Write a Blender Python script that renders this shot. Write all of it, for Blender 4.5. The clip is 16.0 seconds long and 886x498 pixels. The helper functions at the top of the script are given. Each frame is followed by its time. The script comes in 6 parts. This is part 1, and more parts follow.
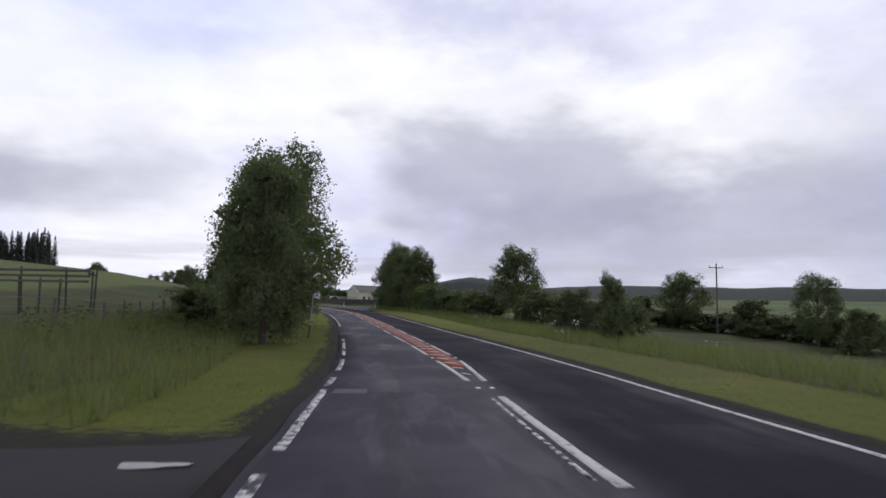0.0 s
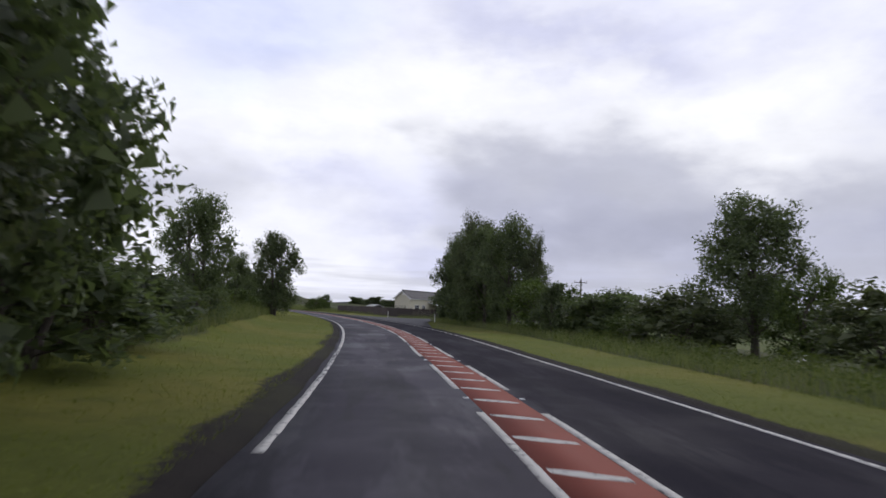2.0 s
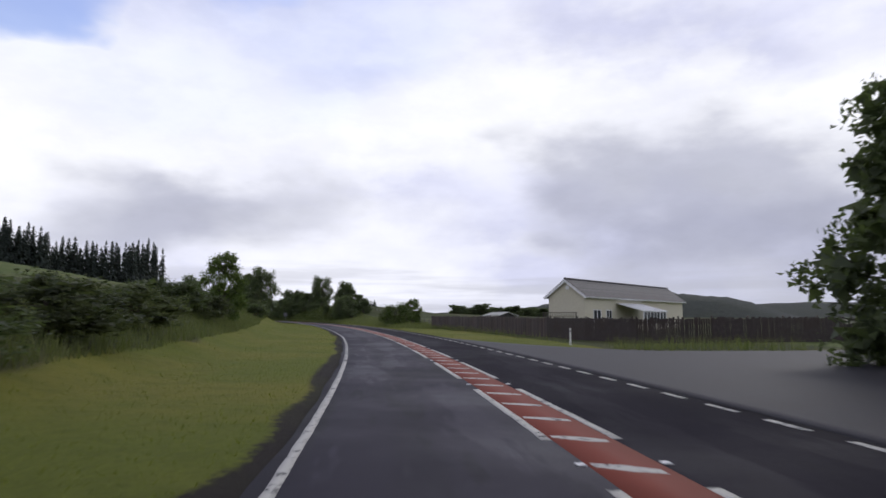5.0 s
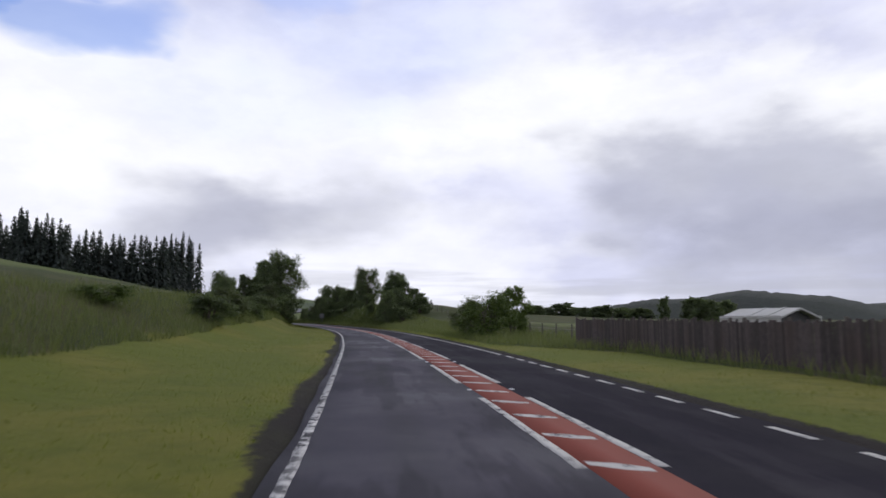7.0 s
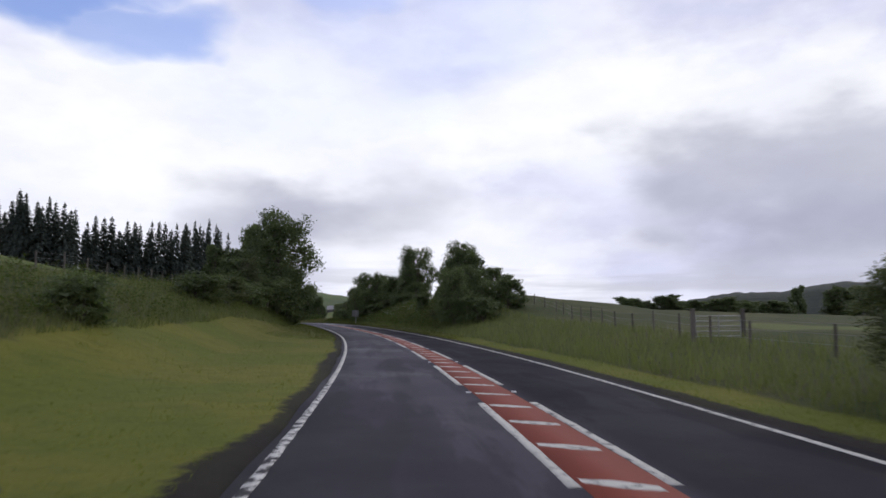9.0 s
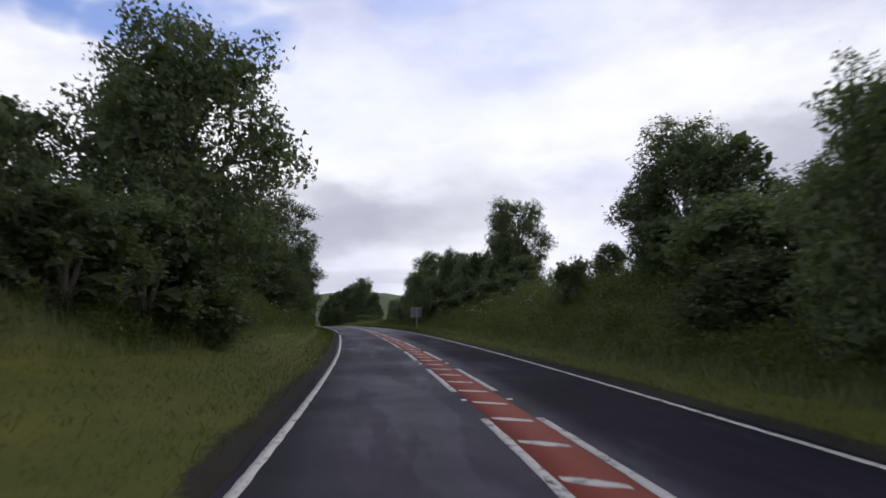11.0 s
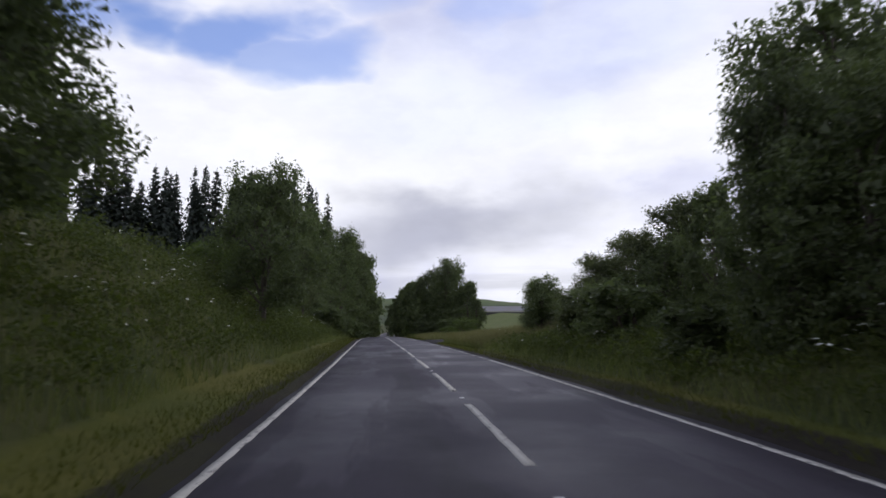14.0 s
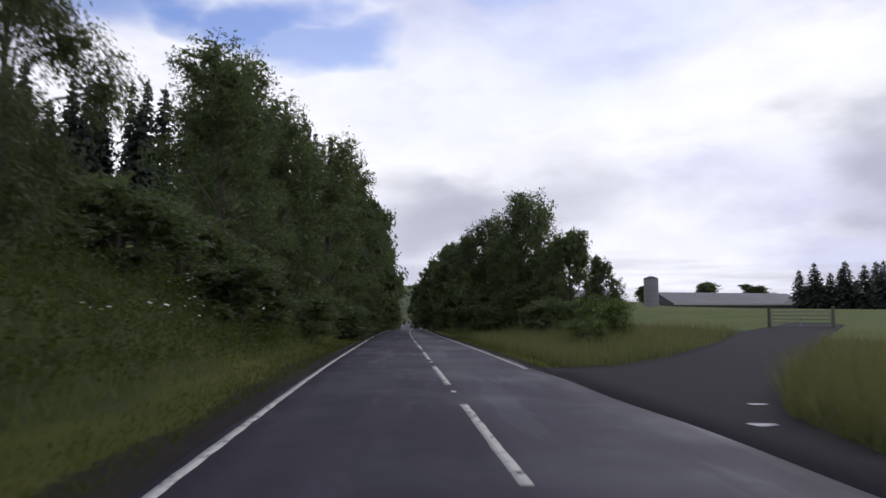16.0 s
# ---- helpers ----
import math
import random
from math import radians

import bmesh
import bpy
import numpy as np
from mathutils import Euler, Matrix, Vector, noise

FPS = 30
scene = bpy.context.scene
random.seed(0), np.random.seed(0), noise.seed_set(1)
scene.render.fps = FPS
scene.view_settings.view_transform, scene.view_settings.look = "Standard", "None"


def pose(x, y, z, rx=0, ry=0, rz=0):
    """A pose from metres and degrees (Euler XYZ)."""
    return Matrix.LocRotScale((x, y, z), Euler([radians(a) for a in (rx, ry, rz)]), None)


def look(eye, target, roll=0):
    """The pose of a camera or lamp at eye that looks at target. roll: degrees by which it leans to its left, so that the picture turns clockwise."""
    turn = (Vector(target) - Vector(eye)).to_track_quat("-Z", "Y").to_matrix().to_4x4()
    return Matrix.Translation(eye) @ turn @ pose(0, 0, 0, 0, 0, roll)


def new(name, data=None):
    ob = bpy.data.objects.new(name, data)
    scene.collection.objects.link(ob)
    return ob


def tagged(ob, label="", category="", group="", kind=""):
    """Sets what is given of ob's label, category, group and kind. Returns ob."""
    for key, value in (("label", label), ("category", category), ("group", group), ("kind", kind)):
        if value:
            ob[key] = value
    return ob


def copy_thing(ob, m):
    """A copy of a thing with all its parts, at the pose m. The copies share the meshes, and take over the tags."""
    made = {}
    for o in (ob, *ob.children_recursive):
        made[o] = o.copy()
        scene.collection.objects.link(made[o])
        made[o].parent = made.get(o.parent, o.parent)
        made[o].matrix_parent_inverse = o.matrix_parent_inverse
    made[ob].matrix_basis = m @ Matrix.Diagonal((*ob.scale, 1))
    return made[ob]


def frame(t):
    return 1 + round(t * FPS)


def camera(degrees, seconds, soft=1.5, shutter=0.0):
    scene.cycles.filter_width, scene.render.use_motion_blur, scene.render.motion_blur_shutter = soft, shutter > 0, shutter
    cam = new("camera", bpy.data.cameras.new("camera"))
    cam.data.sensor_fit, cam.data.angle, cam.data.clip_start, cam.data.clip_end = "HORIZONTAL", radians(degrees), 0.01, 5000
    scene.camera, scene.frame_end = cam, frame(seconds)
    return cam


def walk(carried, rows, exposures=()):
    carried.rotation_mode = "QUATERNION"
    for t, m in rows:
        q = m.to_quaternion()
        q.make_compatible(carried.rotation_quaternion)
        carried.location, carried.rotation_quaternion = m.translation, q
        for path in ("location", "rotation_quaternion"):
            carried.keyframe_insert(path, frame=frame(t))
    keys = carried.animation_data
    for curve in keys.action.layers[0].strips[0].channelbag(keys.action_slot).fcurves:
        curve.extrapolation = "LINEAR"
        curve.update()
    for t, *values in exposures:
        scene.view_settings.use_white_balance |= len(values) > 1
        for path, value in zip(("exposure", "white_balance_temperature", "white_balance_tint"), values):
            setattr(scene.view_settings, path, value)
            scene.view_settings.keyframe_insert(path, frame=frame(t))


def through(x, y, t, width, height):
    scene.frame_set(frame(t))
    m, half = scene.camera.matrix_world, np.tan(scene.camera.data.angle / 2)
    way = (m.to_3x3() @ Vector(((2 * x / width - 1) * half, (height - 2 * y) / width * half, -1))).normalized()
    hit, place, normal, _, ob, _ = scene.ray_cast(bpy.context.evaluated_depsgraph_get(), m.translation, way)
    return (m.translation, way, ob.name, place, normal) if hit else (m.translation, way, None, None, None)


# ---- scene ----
cam = camera(68.0, 16.0, soft=1.6, shutter=0.14)
PATH = [
    (0, (0.000, 0.000, 1.759), (0.009, 19.940, 3.311), 0.50),
    (0.5, (-0.996, 11.979, 1.525), (-1.321, 31.902, 3.241), 1.45),
    (1, (-2.409, 24.346, 1.339), (-3.087, 44.248, 3.192), 1.13),
    (1.5, (-4.143, 36.991, 1.216), (-5.278, 56.871, 3.085), 2.13),
    (2, (-6.092, 49.799, 1.151), (-7.696, 69.640, 3.097), 2.05),
    (2.5, (-8.220, 62.559, 1.152), (-10.318, 82.334, 3.282), 1.93),
    (3, (-10.540, 75.004, 1.219), (-13.143, 94.722, 3.328), 1.86),
    (3.5, (-13.126, 86.993, 1.333), (-16.214, 106.623, 3.595), 1.01),
    (4, (-15.996, 98.564, 1.449), (-19.461, 118.134, 3.688), 0.15),
    (4.5, (-19.117, 110.004, 1.543), (-23.052, 129.495, 3.698), -0.04),
    (5, (-22.569, 121.448, 1.616), (-27.039, 140.822, 3.779), -0.00),
    (5.5, (-26.360, 132.933, 1.684), (-31.321, 152.187, 3.847), 0.03),
    (6, (-30.447, 144.451, 1.761), (-35.824, 163.594, 3.920), 0.07),
    (6.5, (-34.792, 155.959, 1.858), (-40.468, 175.015, 4.015), -0.34),
    (7, (-39.501, 167.287, 1.973), (-45.548, 186.222, 4.185), 0.02),
    (7.5, (-44.430, 178.392, 2.091), (-50.715, 197.245, 4.341), -0.62),
    (8, (-49.348, 189.429, 2.189), (-56.005, 208.163, 4.365), -0.18),
    (8.5, (-54.505, 200.586, 2.270), (-61.593, 219.165, 4.407), -0.63),
    (9, (-59.929, 211.917, 2.344), (-67.334, 230.373, 4.473), -0.25),
    (9.5, (-65.642, 223.349, 2.414), (-73.408, 241.651, 4.588), -0.19),
    (10, (-71.680, 234.792, 2.484), (-79.887, 252.906, 4.612), -0.22),
    (10.5, (-78.090, 246.190, 2.556), (-86.793, 264.063, 4.749), -0.35),
    (11, (-84.934, 257.546, 2.634), (-94.131, 275.175, 4.785), -0.56),
    (11.5, (-92.223, 268.989, 2.714), (-101.800, 286.404, 4.945), 0.20),
    (12, (-99.816, 280.432, 2.807), (-109.852, 297.578, 5.104), 0.09),
    (12.5, (-107.586, 291.576, 2.917), (-118.059, 308.453, 5.260), -0.95),
    (13, (-115.345, 302.176, 3.026), (-126.263, 318.780, 5.292), -0.74),
    (13.5, (-122.822, 312.258, 3.122), (-133.908, 328.750, 5.378), -0.67),
    (14, (-130.596, 322.207, 3.208), (-141.872, 338.565, 5.509), -0.33),
    (14.5, (-138.805, 332.329, 3.272), (-150.228, 348.608, 5.390), -0.13),
    (15, (-147.476, 342.759, 3.307), (-159.074, 358.916, 5.418), 0.01),
    (15.5, (-156.615, 353.553, 3.316), (-168.383, 369.600, 5.323), -0.55),
    (16, (-166.215, 364.771, 3.302), (-178.043, 380.783, 5.232), 0.01),
]
walk(cam, [(t, look(eye, target, roll)) for t, eye, target, roll in PATH], exposures=[(0.0, 0.0), (16.0, 0.0)])

# ---- sky, sun ----
SUN_AZ, SUN_EL = -22.0, 34.0  # degrees, azimuth counted to the left from +y


def direction(az, el):
    a, e = radians(az), radians(el)
    return Vector((-math.sin(a) * math.cos(e), math.cos(a) * math.cos(e), math.sin(e)))


def math_node(tree, op, a, b=None, c=None, clamp=False):
    n = tree.nodes.new("ShaderNodeMath")
    n.operation, n.use_clamp = op, clamp
    for k, v in enumerate((a, b, c)):
        if v is None:
            continue
        if isinstance(v, (int, float)):
            n.inputs[k].default_value = v
        else:
            tree.links.new(v, n.inputs[k])
    return n.outputs[0]


def ramp(tree, value, lo, hi, a=0.0, b=1.0, smooth=True):
    n = tree.nodes.new("ShaderNodeMapRange")
    n.interpolation_type = "SMOOTHSTEP" if smooth else "LINEAR"
    tree.links.new(value, n.inputs[0])
    for k, v in zip((1, 2, 3, 4), (lo, hi, a, b)):
        n.inputs[k].default_value = v
    return n.outputs[0]


def mix(tree, factor, a, b, blend="MIX"):
    n = tree.nodes.new("ShaderNodeMix")
    n.data_type, n.blend_type = "RGBA", blend
    for k, v in ((0, factor), (6, a), (7, b)):
        if isinstance(v, (int, float)):
            n.inputs[k].default_value = v
        elif isinstance(v, tuple):
            n.inputs[k].default_value = (*v, 1.0)
        else:
            tree.links.new(v, n.inputs[k])
    return n.outputs[2]


def noise_of(tree, vector, scale, detail=4.0, rough=0.55, color=False):
    n = tree.nodes.new("ShaderNodeTexNoise")
    n.inputs["Scale"].default_value, n.inputs["Detail"].default_value = scale, detail
    n.inputs["Roughness"].default_value = rough
    if vector is not None:
        tree.links.new(vector, n.inputs["Vector"])
    return n.outputs["Color" if color else 0]


def make_sky():
    world = bpy.data.worlds.new("cloudy_sky")
    scene.world = world
    world.use_nodes = True
    t = world.node_tree
    t.nodes.clear()
    coord = t.nodes.new("ShaderNodeTexCoord").outputs["Generated"]
    sky = t.nodes.new("ShaderNodeTexSky")
    sky.sky_type, sky.sun_disc = "NISHITA", False
    sky.sun_elevation, sky.sun_rotation = radians(SUN_EL), radians(-SUN_AZ)
    clear = mix(t, 1.0, sky.outputs[0], (0.13, 0.138, 0.19), "MULTIPLY")
    # the cloud layer: noise on directions flattened towards the horizon
    stretch = t.nodes.new("ShaderNodeVectorMath")
    stretch.operation = "MULTIPLY"
    t.links.new(coord, stretch.inputs[0])
    stretch.inputs[1].default_value = (1.0, 1.0, 2.2)
    flat = stretch.outputs[0]
    bend = t.nodes.new("ShaderNodeVectorMath")
    bend.operation = "MULTIPLY_ADD"
    t.links.new(noise_of(t, flat, 3.4, 4.0, 0.5, color=True), bend.inputs[0])
    bend.inputs[1].default_value = (0.34, 0.34, 0.30)
    t.links.new(flat, bend.inputs[2])
    bent = bend.outputs[0]

    def bank(az, el, near, far):
        c = direction(az, el)
        d = t.nodes.new("ShaderNodeVectorMath")
        d.operation = "DISTANCE"
        t.links.new(bent, d.inputs[0])
        d.inputs[1].default_value = (c.x + 0.17, c.y + 0.17, c.z * 2.2 + 0.15)
        return ramp(t, d.outputs["Value"], near, far, 1.0, 0.0)

    soft, fine = noise_of(t, flat, 3.0, 5.0, 0.48), noise_of(t, flat, 7.0, 5.0, 0.5)
    ragged = math_node(t, "MULTIPLY", math_node(t, "SUBTRACT", fine, 0.5), 1.1)

    def patch(az, el, near, far, amount):
        """A bank with a billowed edge."""
        inside = bank(az, el, near * 0.6, far * 1.25)
        edge = ramp(t, math_node(t, "ADD", inside, math_node(t, "MULTIPLY", ragged, ramp(t, inside, 0.0, 0.4))), 0.15, 0.9)
        return math_node(t, "MULTIPLY", edge, amount)

    body = mix(t, ramp(t, soft, 0.36, 0.64), (0.665, 0.685, 0.88), (0.86, 0.875, 1.02))
    body = mix(t, ramp(t, fine, 0.42, 0.66, 0.0, 0.5), body, (0.93, 0.94, 1.02))
    for az, el, near, far, amount in BRIGHT:
        body = mix(t, patch(az, el, near, far, amount), body, (0.99, 1.0, 1.06))
    for az, el, near, far, amount in GREY:
        body = mix(t, patch(az, el, near, far, amount), body, (0.39, 0.405, 0.525))
    body = mix(t, 1.0, body, ramp(t, noise_of(t, flat, 11.0, 6.0, 0.6), 0.35, 0.65, 0.96, 1.02), "MULTIPLY")
    height = t.nodes.new("ShaderNodeSeparateXYZ")
    t.links.new(coord, height.inputs[0])
    streaks = t.nodes.new("ShaderNodeVectorMath")
    streaks.operation = "MULTIPLY"
    t.links.new(coord, streaks.inputs[0])
    streaks.inputs[1].default_value = (1.5, 1.5, 22.0)
    low = math_node(t, "MULTIPLY", ramp(t, height.outputs[2], 0.02, 0.14, 1.0, 0.0), ramp(t, noise_of(t, streaks.outputs[0], 1.6, 4.0), 0.45, 0.62, 0.0, 0.6))
    body = mix(t, low, body, (0.48, 0.49, 0.57))
    gaps = None
    for az, el, near, far, amount in BLUE:
        g = patch(az, el, near, far, amount)
        gaps = g if gaps is None else math_node(t, "MAXIMUM", gaps, g)
    color = mix(t, gaps, body, clear)
    color = mix(t, ramp(t, height.outputs[2], 0.46, 0.85, 0.0, 1.0), color, mix(t, 1.0, color, (0.42, 0.43, 0.48), "MULTIPLY"))
    back = t.nodes.new("ShaderNodeBackground")
    back.inputs["Strength"].default_value = 1.03
    t.links.new(color, back.inputs["Color"])
    t.links.new(back.outputs[0], t.nodes.new("ShaderNodeOutputWorld").inputs["Surface"])


# cloud banks: azimuth, elevation, inner and outer reach, amount
BRIGHT = [(-20, 14, 0.08, 0.34, 1.0), (10, 17, 0.05, 0.30, 0.8), (-2, 16, 0.05, 0.25, 0.7), (38, 14, 0.1, 0.4, 0.7), (22, 5, 0.05, 0.3, 0.5), (55, 14, 0.1, 0.4, 0.8)]
GREY = [(-8, 10, 0.06, 0.34, 0.75), (-28, 6, 0.06, 0.32, 0.65), (-40, 10, 0.1, 0.45, 0.25), (37, 9.3, 0.02, 0.2, 0.6), (30, 9.5, 0.02, 0.2, 0.5), (-10, 4, 0.05, 0.3, 0.5)]
BLUE = [(36, 21, 0.06, 0.3, 0.12), (24, 24, 0.06, 0.34, 0.2), (46, 22.2, 0.02, 0.12, 0.75), (52, 23.8, 0.02, 0.13, 0.9), (59, 24.6, 0.02, 0.13, 0.95), (66, 24.4, 0.03, 0.16, 0.8), (32, 26.4, 0.01, 0.13, 0.5), (43, 28, 0.02, 0.14, 0.5)]
make_sky()
sun = new("sun", bpy.data.lights.new("sun", "SUN"))
sun.data.energy, sun.data.angle, sun.data.color = 0.6, radians(18), (1.0, 0.96, 0.9)
sun.matrix_world = look(direction(SUN_AZ, SUN_EL) * 400, (0, 0, 0))

# ---- materials ----


def material(name, rough=0.85, metal=0.0, spec=0.4):
    m = bpy.data.materials.new(name)
    m.use_nodes = True
    b = m.node_tree.nodes["Principled BSDF"]
    b.inputs["Roughness"].default_value, b.inputs["Metallic"].default_value = rough, metal
    b.inputs["Specular IOR Level"].default_value = spec
    return m, m.node_tree, b


def surface(name, dark, light, scale=3.0, big=0.15, tint=None, rough=0.85, bump=0.0, bump_scale=40.0, metal=0.0, spec=0.4, island=0.0, thing=0.0):
    """Two colours mixed by a fine and a broad noise, in metres."""
    m, t, b = material(name, rough, metal, spec)
    place = t.nodes.new("ShaderNodeNewGeometry")
    pos = place.outputs["Position"]
    f = math_node(t, "MULTIPLY_ADD", noise_of(t, pos, scale, 6.0, 0.65), 1.6, -0.3, clamp=True)
    c = mix(t, f, dark, light)
    if tint:
        c = mix(t, ramp(t, noise_of(t, pos, big, 3.0), 0.40, 0.66, 0.0, 0.85), c, tint)
    if island:
        v = ramp(t, place.outputs["Random Per Island"], 0, 1, 1 - island, 1 + island, smooth=False)
        c = mix(t, 1.0, c, v, "MULTIPLY")
    if thing:
        v = ramp(t, t.nodes.new("ShaderNodeObjectInfo").outputs["Random"], 0, 1, 1 - thing, 1 + thing, smooth=False)
        c = mix(t, 1.0, c, v, "MULTIPLY")
    t.links.new(c, b.inputs["Base Color"])
    if bump:
        n = t.nodes.new("ShaderNodeBump")
        n.inputs["Strength"].default_value, n.inputs["Distance"].default_value = 0.6, bump
        t.links.new(noise_of(t, pos, bump_scale, 5.0, 0.7), n.inputs["Height"])
        t.links.new(n.outputs[0], b.inputs["Normal"])
    return m


def leaf_material(name, dark, light, through=0.35):
    m, t, b = material(name, 0.55, 0.0, 0.3)
    geo = t.nodes.new("ShaderNodeNewGeometry")
    c = mix(t, geo.outputs["Random Per Island"], dark, light)
    c = mix(t, ramp(t, noise_of(t, geo.outputs["Position"], 0.8, 2.0), 0.4, 0.7, 0.0, 0.5), c, light)
    v = ramp(t, t.nodes.new("ShaderNodeObjectInfo").outputs["Random"], 0, 1, 0.8, 1.2, smooth=False)
    c = mix(t, 1.0, c, v, "MULTIPLY")
    t.links.new(c, b.inputs["Base Color"])
    glow = t.nodes.new("ShaderNodeBsdfTranslucent")
    t.links.new(mix(t, 1.0, c, (1.2, 1.34, 0.75), "MULTIPLY"), glow.inputs["Color"])
    both = t.nodes.new("ShaderNodeMixShader")
    both.inputs[0].default_value = through
    t.links.new(b.outputs[0], both.inputs[1])
    t.links.new(glow.outputs[0], both.inputs[2])
    t.links.new(both.outputs[0], t.nodes["Material Output"].inputs["Surface"])
    return m


def asphalt_material():
    m, t, b = material("asphalt", 0.8, 0.0, 0.3)
    pos = t.nodes.new("ShaderNodeNewGeometry").outputs["Position"]
    uv = t.nodes.new("ShaderNodeUVMap").outputs[0]
    sep = t.nodes.new("ShaderNodeSeparateXYZ")
    t.links.new(uv, sep.inputs[0])
    across, along = sep.outputs[0], sep.outputs[1]
    # resurfaced bays: blocks a lane wide and some metres long, with ragged ends
    bay = t.nodes.new("ShaderNodeVectorMath")
    bay.operation = "MULTIPLY"
    t.links.new(uv, bay.inputs[0])
    bay.inputs[1].default_value = (0.55, 0.085, 0.0)
    bays = noise_of(t, bay.outputs[0], 1.0, 5.0, 0.62)
    c = mix(t, noise_of(t, pos, 60.0, 4.0, 0.8), (0.0162, 0.014, 0.022), (0.046, 0.0395, 0.0595))
    c = mix(t, ramp(t, bays, 0.50, 0.56, 0.0, 0.55), c, (0.048, 0.042, 0.061))
    c = mix(t, ramp(t, bays, 0.44, 0.40, 0.0, 0.55), c, (0.017, 0.016, 0.021))
    # wheel tracks, worn smooth along the lanes
    track = math_node(t, "SINE", math_node(t, "MULTIPLY", across, 3.6))
    track = math_node(t, "ADD", track, math_node(t, "MULTIPLY", noise_of(t, pos, 0.5, 3.0), 1.2))
    c = mix(t, ramp(t, track, 0.5, 1.7, 0.0, 0.35), c, (0.016, 0.0155, 0.020))
    # the far lane is darker and less glossy up to the narrowing
    far_lane = math_node(t, "MULTIPLY", ramp(t, across, 2.6, 3.3), ramp(t, along, 318, 350, 1.0, 0.0))
    c = mix(t, math_node(t, "MULTIPLY", far_lane, 0.7), c, (0.0165, 0.015, 0.021))
    # sky sheen lightens the colour of the smoother far lane beyond the narrowing
    sky_sheen = math_node(t, "MULTIPLY", ramp(t, along, 318, 352), ramp(t, across, 0.9, 2.0, 0.35, 1.0))
    c = mix(t, math_node(t, "MULTIPLY", sky_sheen, 0.6), c, (0.068, 0.060, 0.079))
    t.links.new(c, b.inputs["Base Color"])
    damp = ramp(t, noise_of(t, pos, 0.22, 5.0, 0.6), 0.38, 0.68, 0.80, 0.62)
    damp = math_node(t, "SUBTRACT", damp, ramp(t, bays, 0.50, 0.56, 0.0, 0.08))
    damp = math_node(t, "ADD", damp, math_node(t, "MULTIPLY", far_lane, 0.14))
    damp = math_node(t, "SUBTRACT", damp, math_node(t, "MULTIPLY", sky_sheen, 0.16))
    t.links.new(damp, b.inputs["Roughness"])
    gloss = math_node(t, "MULTIPLY_ADD", far_lane, -0.14, 0.2)
    t.links.new(gloss, b.inputs["Specular IOR Level"])
    n = t.nodes.new("ShaderNodeBump")
    n.inputs["Strength"].default_value, n.inputs["Distance"].default_value = 0.5, 0.006
    t.links.new(noise_of(t, pos, 120.0, 3.0, 0.8), n.inputs["Height"])
    t.links.new(n.outputs[0], b.inputs["Normal"])
    return m


def worn_paint(name, color, under, wear_lo, wear_hi):
    m, t, b = material(name, 0.75, 0.0, 0.2)
    pos = t.nodes.new("ShaderNodeNewGeometry").outputs["Position"]
    c = mix(t, noise_of(t, pos, 25.0, 4.0), tuple(v * 0.82 for v in color), color)
    c = mix(t, ramp(t, noise_of(t, pos, 5.0, 6.0, 0.75), wear_lo, wear_hi), c, under)
    c = mix(t, ramp(t, noise_of(t, pos, 0.4, 3.0), 0.45, 0.7, 0.0, 0.35), c, tuple(v * 0.6 for v in color))
    t.links.new(c, b.inputs["Base Color"])
    return m


ASPHALT = asphalt_material()
OLD_TAR = surface("old_asphalt", (0.015, 0.0142, 0.017), (0.040, 0.037, 0.041), 30, 0.5, (0.030, 0.026, 0.026), 0.9, 0.01, 60, spec=0.2)
SIDE_TAR = surface("side_road_asphalt", (0.022, 0.021, 0.027), (0.050, 0.047, 0.056), 30, 0.5, (0.034, 0.031, 0.036), 0.7, 0.008, 60, spec=0.3)
PATCH_TAR = surface("patched_asphalt", (0.022, 0.020, 0.027), (0.047, 0.044, 0.054), 40, 0.8, None, 0.62, 0.006, 90)
WHITE_PAINT = worn_paint("white_road_paint", (0.64, 0.625, 0.575), (0.06, 0.058, 0.065), 0.53, 0.62)
OLD_PAINT = worn_paint("worn_road_paint", (0.72, 0.71, 0.67), (0.032, 0.030, 0.036), 0.47, 0.53)
RED_COAT = worn_paint("red_road_surfacing", (0.27, 0.060, 0.036), (0.11, 0.05, 0.042), 0.62, 0.75)


